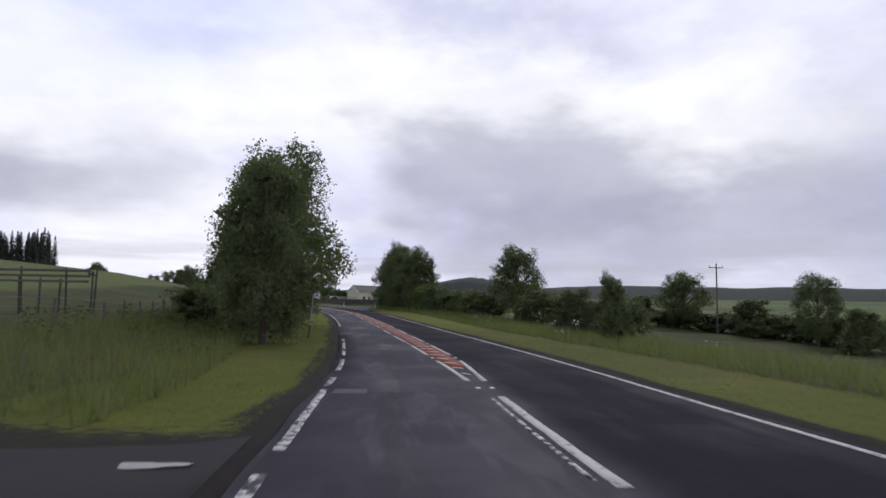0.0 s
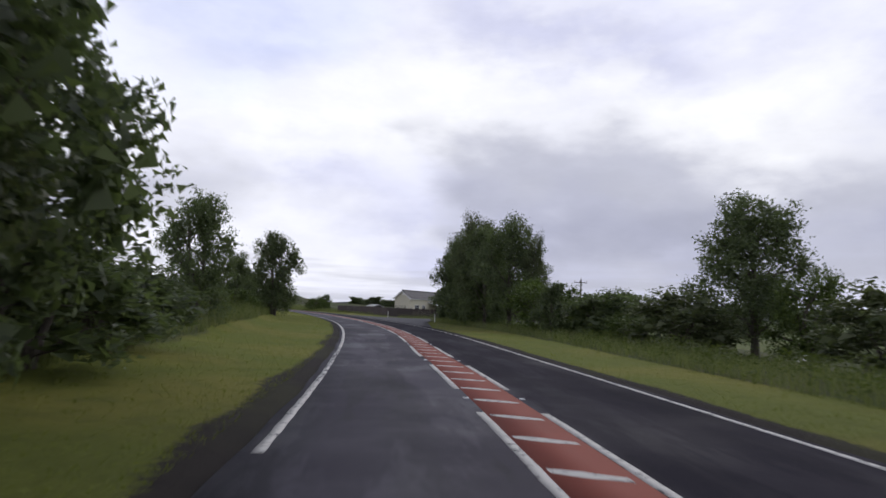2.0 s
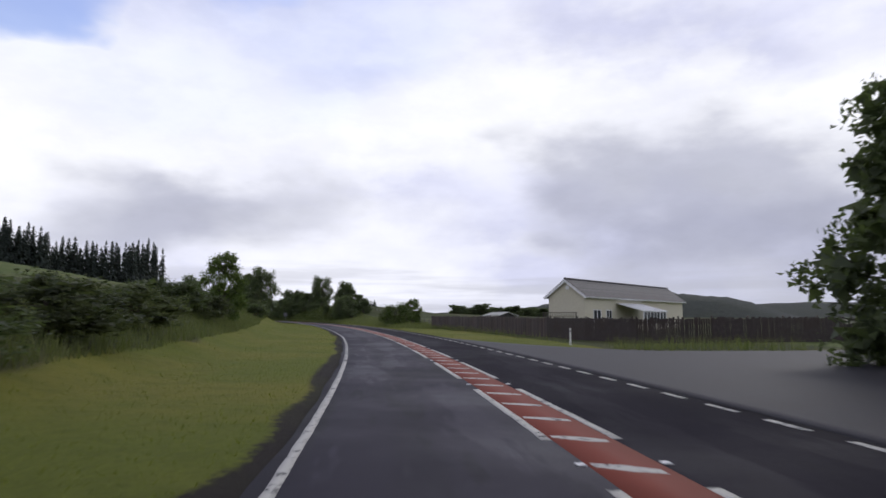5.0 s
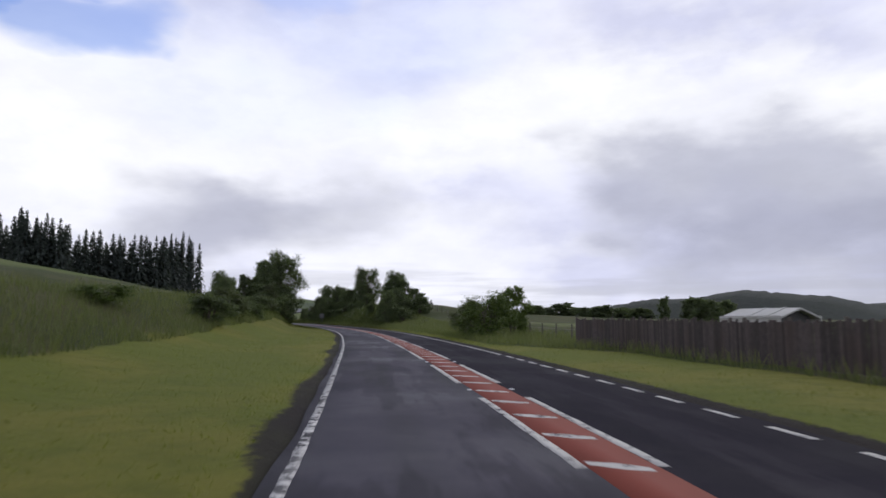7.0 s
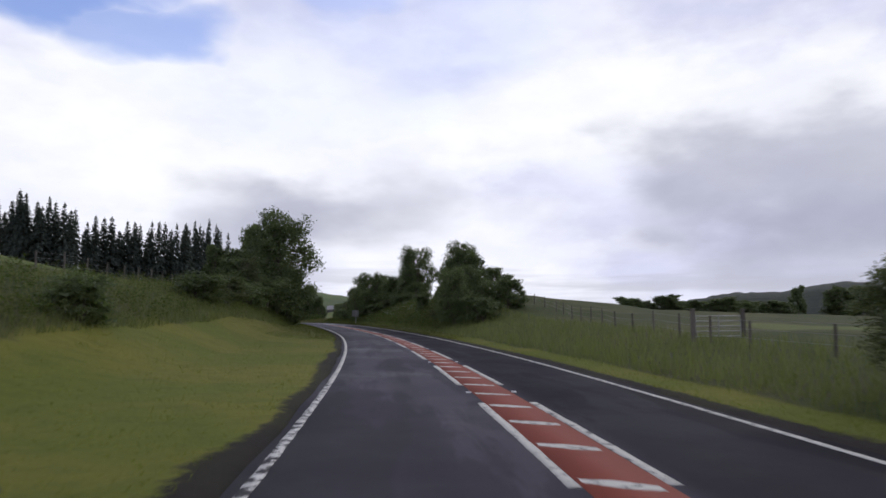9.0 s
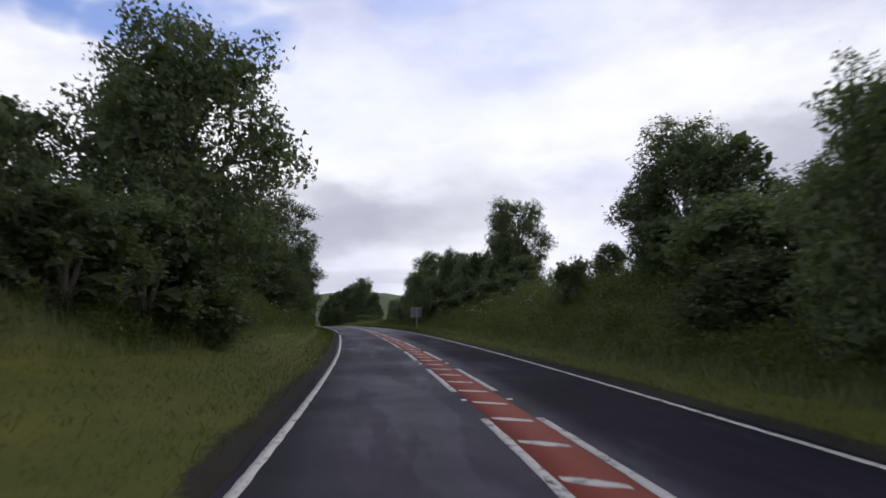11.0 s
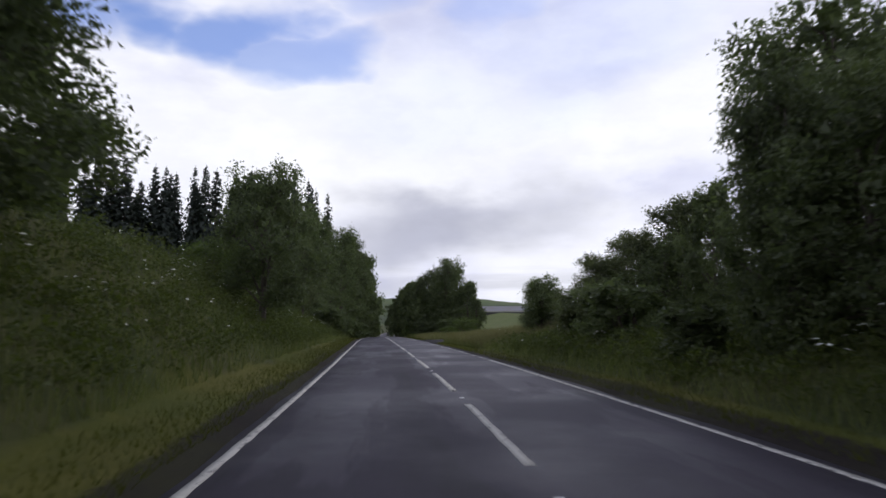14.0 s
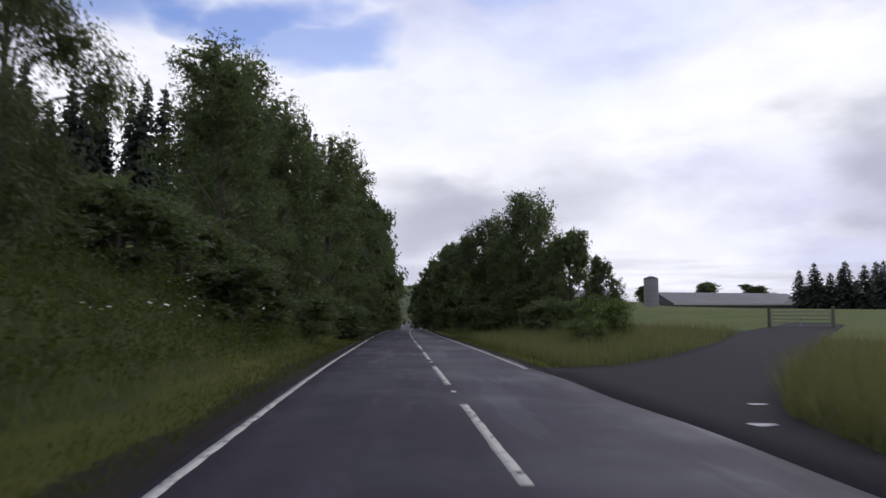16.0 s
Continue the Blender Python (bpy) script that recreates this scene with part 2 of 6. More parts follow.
def grassland_material():
    """Mown verge, rough bank, pasture and bare soil, by the zones of the ground, with ragged borders."""
    m, t, b = material("grassland", 0.95, 0.0, 0.2)
    pos = t.nodes.new("ShaderNodeNewGeometry").outputs["Position"]
    attr = t.nodes.new("ShaderNodeAttribute")
    attr.attribute_name = "zone"
    sep = t.nodes.new("ShaderNodeSeparateColor")
    t.links.new(attr.outputs["Color"], sep.inputs[0])
    fine, mid, broad = noise_of(t, pos, 9.0, 6.0, 0.7), noise_of(t, pos, 1.3, 5.0, 0.65), noise_of(t, pos, 0.13, 4.0)

    crumb = noise_of(t, pos, 5.0, 6.0, 0.7)

    def zone(k, reach):
        wobble = math_node(t, "MULTIPLY", math_node(t, "SUBTRACT", crumb if k == 1 else mid, 0.5), reach)
        return ramp(t, math_node(t, "ADD", sep.outputs[k], wobble), 0.35, 0.65)

    def blend(dark, light, dry):
        c = mix(t, math_node(t, "MULTIPLY_ADD", fine, 1.6, -0.3, clamp=True), dark, light)
        return mix(t, ramp(t, mid, 0.42, 0.70, 0.0, 0.5), mix(t, ramp(t, broad, 0.42, 0.62, 0.0, 0.7), c, dry), dark)

    c = blend((0.034, 0.046, 0.014), (0.074, 0.088, 0.027), (0.100, 0.095, 0.038))
    c = mix(t, zone(2, 0.3), c, blend((0.078, 0.110, 0.028), (0.124, 0.158, 0.046), (0.14, 0.15, 0.052)))
    # tree shade is put into the colour of the lusher, darker verge
    lush_shade = t.nodes.new("ShaderNodeAttribute")
    lush_shade.attribute_name = "lush_shade"
    verge = mix(t, lush_shade.outputs["Fac"], blend((0.086, 0.108, 0.0145), (0.174, 0.196, 0.029), (0.206, 0.188, 0.037)), blend((0.052, 0.064, 0.011), (0.094, 0.104, 0.019), (0.120, 0.112, 0.026)))
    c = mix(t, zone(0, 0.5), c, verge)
    c = mix(t, zone(1, 0.9), c, blend((0.015, 0.0125, 0.011), (0.038, 0.031, 0.026), (0.040, 0.040, 0.018)))
    far = mix(t, ramp(t, noise_of(t, pos, 0.006, 2.0), 0.42, 0.58), (0.06, 0.10, 0.026), (0.11, 0.14, 0.045))
    c = mix(t, attr.outputs["Alpha"], far, c)
    t.links.new(c, b.inputs["Base Color"])
    n = t.nodes.new("ShaderNodeBump")
    n.inputs["Strength"].default_value, n.inputs["Distance"].default_value = 0.7, 0.06
    t.links.new(noise_of(t, pos, 14.0, 6.0, 0.75), n.inputs["Height"])
    t.links.new(n.outputs[0], b.inputs["Normal"])
    return m


GRASSLAND = grassland_material()
FAR_LAND = surface("far_land", (0.07, 0.11, 0.035), (0.13, 0.17, 0.055), 0.02, 0.004, (0.06, 0.075, 0.045), 0.95)
LEAF = leaf_material("broadleaf", (0.066, 0.084, 0.052), (0.128, 0.156, 0.074), 0.45)
LEAF_LIGHT = leaf_material("light_leaf", (0.045, 0.075, 0.020), (0.115, 0.15, 0.040))
LEAF_OLIVE = leaf_material("olive_leaf", (0.050, 0.065, 0.036), (0.118, 0.132, 0.068), 0.42)
NEEDLE = leaf_material("needles", (0.034, 0.044, 0.042), (0.066, 0.080, 0.070), 0.25)
BLADE = leaf_material("grass_blades", (0.080, 0.104, 0.036), (0.160, 0.170, 0.070), 0.42)
WEED = leaf_material("bank_weeds", (0.056, 0.076, 0.021), (0.104, 0.126, 0.036), 0.48)
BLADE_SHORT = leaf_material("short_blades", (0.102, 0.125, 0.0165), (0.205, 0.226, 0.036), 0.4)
# verge blades between the wooded banks, their shade put into the colour
BLADE_LUSH_SHADED = leaf_material("lush_shaded_blades", (0.068, 0.079, 0.012), (0.110, 0.117, 0.020), 0.42)
SEED_GRASS = leaf_material("seeding_grass", (0.120, 0.118, 0.052), (0.235, 0.215, 0.115), 0.42)
BARK = surface("bark", (0.05, 0.042, 0.034), (0.14, 0.12, 0.10), 14, 1.0, None, 0.95, 0.03, 20)
WOOD_FENCE = surface("weathered_boards", (0.045, 0.036, 0.034), (0.105, 0.085, 0.080), 6, 0.7, (0.07, 0.052, 0.045), 0.85, 0.006, 40, thing=0.35)
POST_WOOD = surface("grey_post_wood", (0.06, 0.052, 0.045), (0.15, 0.135, 0.115), 12, 1.0, None, 0.9, 0.01, 30, thing=0.25)
DARK_POST = surface("dark_post_wood", (0.035, 0.03, 0.027), (0.085, 0.075, 0.066), 12, 1.0, None, 0.9, 0.01, 30, thing=0.25)
RENDER = surface("cream_render", (0.50, 0.47, 0.36), (0.62, 0.59, 0.46), 5, 0.6, (0.55, 0.52, 0.41), 0.9, 0.006, 60)
SLATE = surface("grey_roof_tiles", (0.055, 0.053, 0.058), (0.12, 0.115, 0.12), 5, 0.8, (0.085, 0.078, 0.078), 0.7, 0.01, 30, thing=0.2)
WHITE_TRIM = surface("white_trim", (0.66, 0.66, 0.66), (0.80, 0.80, 0.79), 4, 0.5, None, 0.45)
WHITE_POST = surface("white_marker_plastic", (0.62, 0.62, 0.60), (0.78, 0.78, 0.75), 8, 2.0, (0.6, 0.57, 0.5), 0.5)
GALV = surface("galvanised_steel", (0.22, 0.22, 0.23), (0.36, 0.36, 0.37), 10, 2.0, None, 0.5, 0, metal=0.6)
POST_STEEL = surface("pale_galvanised_steel", (0.30, 0.30, 0.30), (0.46, 0.46, 0.45), 10, 2.0, None, 0.6)
SIGN_GREY = surface("grey_sign_back", (0.19, 0.19, 0.20), (0.27, 0.27, 0.28), 5, 1.2, (0.22, 0.22, 0.23), 0.5, metal=0.3)
DARK_METAL = surface("dark_iron", (0.028, 0.026, 0.024), (0.07, 0.064, 0.058), 20, 3, (0.06, 0.05, 0.042), 0.85, 0.004, 80)
SHEET = surface("farm_roof_sheet", (0.17, 0.172, 0.19), (0.25, 0.25, 0.27), 2, 0.2, (0.20, 0.185, 0.18), 0.6)
FIBRE = surface("pale_fibre_sheet", (0.40, 0.40, 0.38), (0.55, 0.55, 0.52), 4, 0.5, (0.45, 0.45, 0.40), 0.6)
FARM_WALL = surface("farm_wall", (0.055, 0.055, 0.058), (0.11, 0.108, 0.108), 2, 0.3, None, 0.9)
PALE = surface("pale_concrete", (0.40, 0.39, 0.37), (0.55, 0.54, 0.51), 12, 2, (0.45, 0.43, 0.38), 0.85, 0.004, 60)
DARK_GLASS_AND_BAY = surface("dark_glass_and_bay_shade", (0.03, 0.035, 0.04), (0.06, 0.065, 0.07), 1, 0.5, None, 0.08, spec=0.6)
POLYCARB = surface("conservatory_roof", (0.55, 0.57, 0.60), (0.70, 0.72, 0.74), 3, 0.5, None, 0.25)
UMBEL = surface("cow_parsley_white", (0.55, 0.56, 0.50), (0.75, 0.76, 0.70), 10, 2, None, 0.8)
FLAG = surface("stop_flag_white", (0.55, 0.56, 0.56), (0.68, 0.69, 0.69), 6, 2, None, 0.5)
WOODLAND = surface("far_woodland", (0.010, 0.016, 0.012), (0.034, 0.044, 0.028), 0.15, 0.02, (0.02, 0.028, 0.024), 0.95, 1.5, 0.2)

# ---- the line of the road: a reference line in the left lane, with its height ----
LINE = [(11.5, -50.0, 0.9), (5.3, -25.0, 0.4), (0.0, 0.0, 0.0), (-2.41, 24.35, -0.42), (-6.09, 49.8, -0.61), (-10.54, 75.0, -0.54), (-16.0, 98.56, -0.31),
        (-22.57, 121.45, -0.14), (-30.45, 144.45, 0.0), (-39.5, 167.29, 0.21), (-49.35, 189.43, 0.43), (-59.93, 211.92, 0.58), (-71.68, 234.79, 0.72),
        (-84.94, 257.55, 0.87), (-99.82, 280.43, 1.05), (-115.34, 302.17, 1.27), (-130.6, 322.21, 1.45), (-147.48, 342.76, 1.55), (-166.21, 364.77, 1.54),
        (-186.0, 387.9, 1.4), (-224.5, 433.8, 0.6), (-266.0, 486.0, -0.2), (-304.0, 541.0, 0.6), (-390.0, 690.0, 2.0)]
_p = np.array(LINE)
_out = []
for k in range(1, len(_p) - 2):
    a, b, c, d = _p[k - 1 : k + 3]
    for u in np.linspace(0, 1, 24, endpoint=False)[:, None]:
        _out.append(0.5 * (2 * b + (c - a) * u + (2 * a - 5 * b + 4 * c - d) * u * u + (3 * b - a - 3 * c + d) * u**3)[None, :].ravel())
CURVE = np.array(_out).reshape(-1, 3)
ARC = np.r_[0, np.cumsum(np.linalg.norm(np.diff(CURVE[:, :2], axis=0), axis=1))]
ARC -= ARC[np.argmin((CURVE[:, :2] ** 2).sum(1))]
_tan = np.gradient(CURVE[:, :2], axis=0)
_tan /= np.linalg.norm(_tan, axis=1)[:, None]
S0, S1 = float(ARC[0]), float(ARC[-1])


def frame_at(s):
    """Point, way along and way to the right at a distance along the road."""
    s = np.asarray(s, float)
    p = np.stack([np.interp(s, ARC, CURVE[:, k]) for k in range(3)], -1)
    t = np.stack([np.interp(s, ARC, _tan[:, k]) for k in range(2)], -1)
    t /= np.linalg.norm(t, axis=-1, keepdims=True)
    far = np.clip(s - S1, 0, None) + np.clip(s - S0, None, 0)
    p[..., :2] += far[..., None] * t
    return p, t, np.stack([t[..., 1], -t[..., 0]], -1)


def table(s, rows):
    return np.interp(s, [r[0] for r in rows], [r[1] for r in rows])


LEFT = [(-60, -1.2), (10, -1.05), (22, -1.18), (40, -1.42), (75, -1.55), (110, -1.22), (180, -0.98), (222, -1.45), (280, -1.58), (292, -1.72), (318, -2.0), (350, -2.14), (390, -2.35), (700, -2.4)]
RIGHT = [(-60, 6.5), (40, 6.5), (75, 6.25), (110, 6.55), (125, 6.62), (170, 6.42), (222, 5.9), (280, 5.6), (350, 5.3), (390, 4.75), (430, 4.3), (700, 4.2)]
HATCH_L = [(0, 2.5), (14, 2.46), (24, 2.14), (45, 1.84), (78, 1.72), (95, 2.15), (110, 2.3), (180, 2.38), (200, 2.18), (220, 1.92), (280, 1.70), (300, 1.42), (320, 1.27), (340, 1.2), (350, 1.42), (361, 1.66), (372, 1.62), (390, 1.46), (412, 1.36), (700, 1.3)]
HATCH_R = [(0, 2.71), (14, 2.7), (24, 3.0), (45, 3.0), (78, 2.93), (95, 3.25), (110, 3.38), (180, 3.38), (200, 3.25), (220, 3.02), (280, 2.66), (300, 2.4), (320, 2.15), (340, 1.85), (350, 1.75), (361, 1.72)]

A_STEPS = (0.0, 0.6, 2.2, 5.2, 8.2, 12.2, 18.0, 38.0, 98.0, 300.0)
BANK_L = [(-60, (0, 0.02, 0.05, 0.2, 0.6, 1.0, 1.5, 3, 8, 18)), (40, (0, 0.03, 0.1, 0.35, 0.8, 1.3, 2, 4, 9, 18)), (90, (0, 0.02, 0.08, 0.35, 1.5, 2.4, 3, 5, 10, 20)),
          (150, (0, 0.02, 0.05, 0.12, 1.0, 2.6, 3.4, 5.5, 11, 24)), (210, (0, 0.02, 0.05, 0.1, 0.6, 2.6, 4.2, 8.0, 14, 26)), (260, (0, 0.02, 0.05, 0.25, 1.6, 3.4, 4.6, 8.4, 14, 26)),
          (300, (0, 0.02, 0.06, 0.9, 3.3, 4.8, 5.2, 6, 11, 24)), (320, (0, 0.02, 0.1, 1.7, 4.2, 5.3, 5.5, 6.2, 11, 24)), (335, (0, 0.02, 0.1, 1.9, 4.3, 5.2, 5.4, 6.2, 11, 24)), (355, (0, 0.02, 0.15, 2.3, 4.7, 5.3, 5.5, 6.4, 11, 24)), (368, (0, 0.02, 0.15, 2.5, 5.1, 5.5, 5.6, 6.4, 11, 23)), (398, (0, 0.02, 0.15, 2.4, 5.0, 5.3, 5.4, 6.2, 11, 22)), (430, (0, 0.02, 0.15, 2.2, 3.9, 4.2, 4.6, 8, 18, 32)),
          (470, (0, 0.02, 0.1, 1.0, 2.1, 2.8, 4, 12, 26, 40)), (520, (0, 0.02, 0.1, 1.0, 2.1, 2.8, 4.5, 13, 27, 40)),
          (570, (0, 0.02, 0.1, 0.8, 1.8, 2.6, 4, 12, 24, 36)), (620, (0, 0.02, 0.1, 0.8, 1.6, 2.2, 3, 8, 15, 26)), (700, (0, 0.02, 0.1, 0.8, 1.6, 2.2, 2.6, 5, 10, 20))]
BANK_R = [(-60, (0, 0.02, 0.0, -0.05, -0.15, -0.4, -1.2, -3.2, -6, -9)), (60, (0, 0.02, 0.0, -0.05, -0.15, -0.4, -1.2, -3.2, -6, -9)), (100, (0, 0.02, 0.05, 0.1, 0.1, 0, -0.3, -1.5, -4, -6)),
          (140, (0, 0.01, 0.03, 0.06, 0.1, 0.15, 0.2, 0.2, -1, -6)), (210, (0, 0.02, 0.05, 0.1, 0.2, 0.3, 0.3, 0.3, -0.8, -6)), (250, (0, 0.03, 0.1, 0.3, 0.6, 0.8, 0.9, 0.9, 0.0, -5)), (277, (0, 0.04, 0.25, 0.9, 1.3, 1.4, 1.3, 0.8, 0.0, -4)),
          (296, (0, 0.05, 0.35, 1.7, 3.0, 3.5, 3.3, 1.7, 0.2, -4)), (305, (0, 0.05, 0.4, 2.2, 3.9, 4.7, 4.5, 2.4, 0.5, -4)), (330, (0, 0.05, 0.35, 2.0, 3.8, 4.5, 4.4, 2.9, 0.8, -3)), (370, (0, 0.04, 0.25, 1.1, 2.0, 2.5, 2.6, 2.4, 2, 1)),
          (400, (0, 0.03, 0.1, 0.5, 1.4, 2.0, 2.1, 1.5, 0.8, 0.4)), (412, (0, 0.02, 0.08, 0.35, 0.9, 1.1, 1.1, 0.9, 0.8, 0.8)), (424, (0, 0.0, 0.0, 0.02, 0.08, 0.15, 0.3, 0.6, 1.0, 1)), (450, (0, 0.02, 0.1, 0.4, 0.7, 0.8, 1.0, 1.6, 1.8, 1)),
          (490, (0, 0.03, 0.2, 0.6, 1, 1.2, 1.5, 3.0, 2.6, 1)), (540, (0, 0.03, 0.2, 0.6, 1.2, 1.6, 2.2, 4.4, 3.4, 2)),
          (620, (0, 0.05, 0.3, 0.9, 2, 3, 4, 7.5, 4.6, 4)), (700, (0, 0.05, 0.3, 0.9, 2, 3, 4, 7.5, 6, 6))]


def bank(s, a, rows):
    s, a = np.broadcast_arrays(np.asarray(s, float), np.asarray(a, float))
    grid = np.array([r[1] for r in rows])
    prof = np.stack([np.interp(s, [r[0] for r in rows], grid[:, k]) for k in range(grid.shape[1])], -1)
    k = np.clip(np.searchsorted(A_STEPS, a, side="right") - 1, 0, len(A_STEPS) - 2)
    st = np.array(A_STEPS)
    u = np.clip((a - st[k]) / (st[k + 1] - st[k]), 0, 1)
    lo, hi = np.take_along_axis(prof, k[..., None], -1)[..., 0], np.take_along_axis(prof, (k + 1)[..., None], -1)[..., 0]
    return lo + (hi - lo) * u


def ripple(x, y):
    return 0.5 * (np.sin(x * 0.61 + 1.3 * np.sin(y * 0.23)) * np.sin(y * 0.53 + np.sin(x * 0.31)) + 0.5 * np.sin(x * 1.7 + y * 1.1) * np.sin(y * 1.9 - x * 0.6))


# the two edges of the side road: distance along and offset
SIDE_NEAR = [(109, 6.95), (112, 7.5), (118, 8.5), (126, 9.9), (134, 11.8), (141, 14.5), (145, 19), (146, 30), (147, 60)]
SIDE_FAR = [(180, 6.74), (172, 7.3), (165, 8.8), (159, 10.8), (154, 13.5), (152, 19), (152, 30), (153, 60)]


DRIVE_NEAR = [(412.3, 4.6), (414.6, 5.6), (417.4, 6.2), (419.2, 6.6), (421.4, 7.8), (424.8, 10.2), (432.6, 15.9), (441, 22), (451, 30)]
DRIVE_FAR = [(431, 4.5), (430, 5.5), (430, 7), (433, 10.4), (438, 14.5), (446, 20), (458, 31)]


def on_drive(s, d):
    """How far a place lies within the farm driveway, 0 to 1."""
    near = np.interp(d, [r[1] for r in DRIVE_NEAR], [r[0] for r in DRIVE_NEAR])
    far = np.interp(d, [r[1] for r in DRIVE_FAR], [r[0] for r in DRIVE_FAR])
    return np.clip(np.minimum(s - near, far - s) / 1.2, 0, 1) * np.clip((d - 4.8) / 0.5, 0, 1) * (d < 31)


def sunk(s, d):
    """How far the soil lies below the side road and the driveway."""
    near = np.interp(d, [r[1] for r in SIDE_NEAR], [r[0] for r in SIDE_NEAR])
    far = np.interp(d, [r[1] for r in SIDE_FAR], [r[0] for r in SIDE_FAR])
    return 0.12 * np.clip(np.minimum(s - near, far - s) / 1.5, 0, 1) * np.clip((d - 6.9) / 0.6, 0, 1) * (d < 61) + 0.1 * on_drive(s, d)


def rise(s, d):
    """Height of the ground over the road beside it."""
    s, d = np.asarray(s, float), np.asarray(d, float)
    left, right = table(s, LEFT) - 0.25 - d, d - table(s, RIGHT) - 0.25
    out = np.where(left > 0, bank(s, np.clip(left, 0, None), BANK_L), np.where(right > 0, bank(s, np.clip(right, 0, None), BANK_R), -0.06))
    off = np.maximum(left, right)
    level = 1 - np.clip(2 - np.abs(s - 148) / 13, 0, 1) * (d > 7)
    level = level * (1 - np.clip(2 - np.abs(s - 432 - (d - 12) * 1.3) / 9, 0, 1) * (d > 4) * (d < 34))
    return out + level * np.clip(off - 4, 0, 8) / 8 * 0.28 * ripple(s * 0.9, d * 0.9) + np.clip((off - 0.3), 0, 1) * 0.03 * ripple(s * 3, d * 3) * level - sunk(s, d)


def at(s, d, up=0.0):
    """A place on the ground beside the road."""
    p, _, r = frame_at(s)
    return Vector((float(p[0] + r[0] * d), float(p[1] + r[1] * d), float(p[2] + rise(s, d)) + up))


def on_road(s, d, up=0.0):
    p, _, r = frame_at(s)
    return Vector((float(p[0] + r[0] * d), float(p[1] + r[1] * d), float(p[2]) + up))


def heading(s):
    _, t, _ = frame_at(s)
    return math.degrees(math.atan2(-t[0], t[1]))


def stand(s, d, turn=0.0, up=0.0):
    """A pose on the ground, facing along the road."""
    p = at(s, d, up)
    return pose(p.x, p.y, p.z, 0, 0, heading(s) + turn)


# ---- mesh helpers ----
def mesh_of(name, verts, faces, mats, index=None, uv=None):
    me = bpy.data.meshes.new(name)
    verts = np.asarray(verts, float)
    if isinstance(faces, np.ndarray):
        n, k = faces.shape
        me.vertices.add(len(verts))
        me.vertices.foreach_set("co", verts.ravel())
        me.loops.add(n * k)
        me.loops.foreach_set("vertex_index", faces.ravel().astype(np.int32))
        me.polygons.add(n)
        me.polygons.foreach_set("loop_start", np.arange(n, dtype=np.int32) * k)
        me.update(calc_edges=True)
    else:
        me.from_pydata([tuple(v) for v in verts], [], faces)
    for m in mats if isinstance(mats, (list, tuple)) else [mats]:
        me.materials.append(m)
    if index is not None:
        me.polygons.foreach_set("material_index", np.asarray(index, np.int32))
    if uv is not None:
        layer = me.uv_layers.new(name="UVMap")
        loops = np.empty(len(me.loops), np.int32)
        me.loops.foreach_get("vertex_index", loops)
        layer.data.foreach_set("uv", np.asarray(uv, float)[loops].ravel())
    me.update()
    return me


def bm_mesh(name, bm, mat):
    me = bpy.data.meshes.new(name)
    bm.to_mesh(me)
    bm.free()
    me.materials.append(mat)
    return me


def box(bm, cx, cy, cz, sx, sy, sz, m=None, bevel=0.0):
    """A box with bevelled edges, by centre and size."""
    made = bmesh.ops.create_cube(bm, size=1.0)["verts"]
    bmesh.ops.scale(bm, vec=(sx, sy, sz), verts=made)
    if bevel:
        edges = list({e for v in made for e in v.link_edges})
        made = list({v for f in bmesh.ops.bevel(bm, geom=edges, offset=bevel, segments=1, affect="EDGES")["faces"] for v in f.verts} | {v for v in made if v.is_valid})
    bmesh.ops.translate(bm, vec=(cx, cy, cz), verts=made)
    if m is not None:
        bmesh.ops.transform(bm, matrix=m, verts=made)
    return made


def tube(bm, points, radii, sides=6, cap=True):
    """A tapered tube through points."""
    rings = []
    for k, (p, r) in enumerate(zip(points, radii)):
        way = (Vector(points[min(k + 1, len(points) - 1)]) - Vector(points[max(k - 1, 0)])).normalized()
        side = way.orthogonal().normalized() if k == 0 else (side - way * side.dot(way)).normalized()
        up = way.cross(side)
        rings.append([bm.verts.new(Vector(p) + (side * math.cos(2 * math.pi * j / sides) + up * math.sin(2 * math.pi * j / sides)) * r) for j in range(sides)])
    for a, b in zip(rings, rings[1:]):
        for j in range(sides):
            bm.faces.new((a[j], a[(j + 1) % sides], b[(j + 1) % sides], b[j]))
    if cap:
        bm.faces.new(rings[0][::-1])
        bm.faces.new(rings[-1])


def part(name, bm, mat, parent, label=""):
    ob = new(name, bm_mesh(name, bm, mat) if isinstance(bm, bmesh.types.BMesh) else bm)
    ob.parent = parent
    if label:
        tagged(ob, label)
    return ob


def thing(name, label, category, m=None, group="", kind=""):
    ob = tagged(new(name), label, category, group, kind)
    ob.empty_display_size = 0.2
    if m is not None:
        ob.matrix_world = m
    return ob


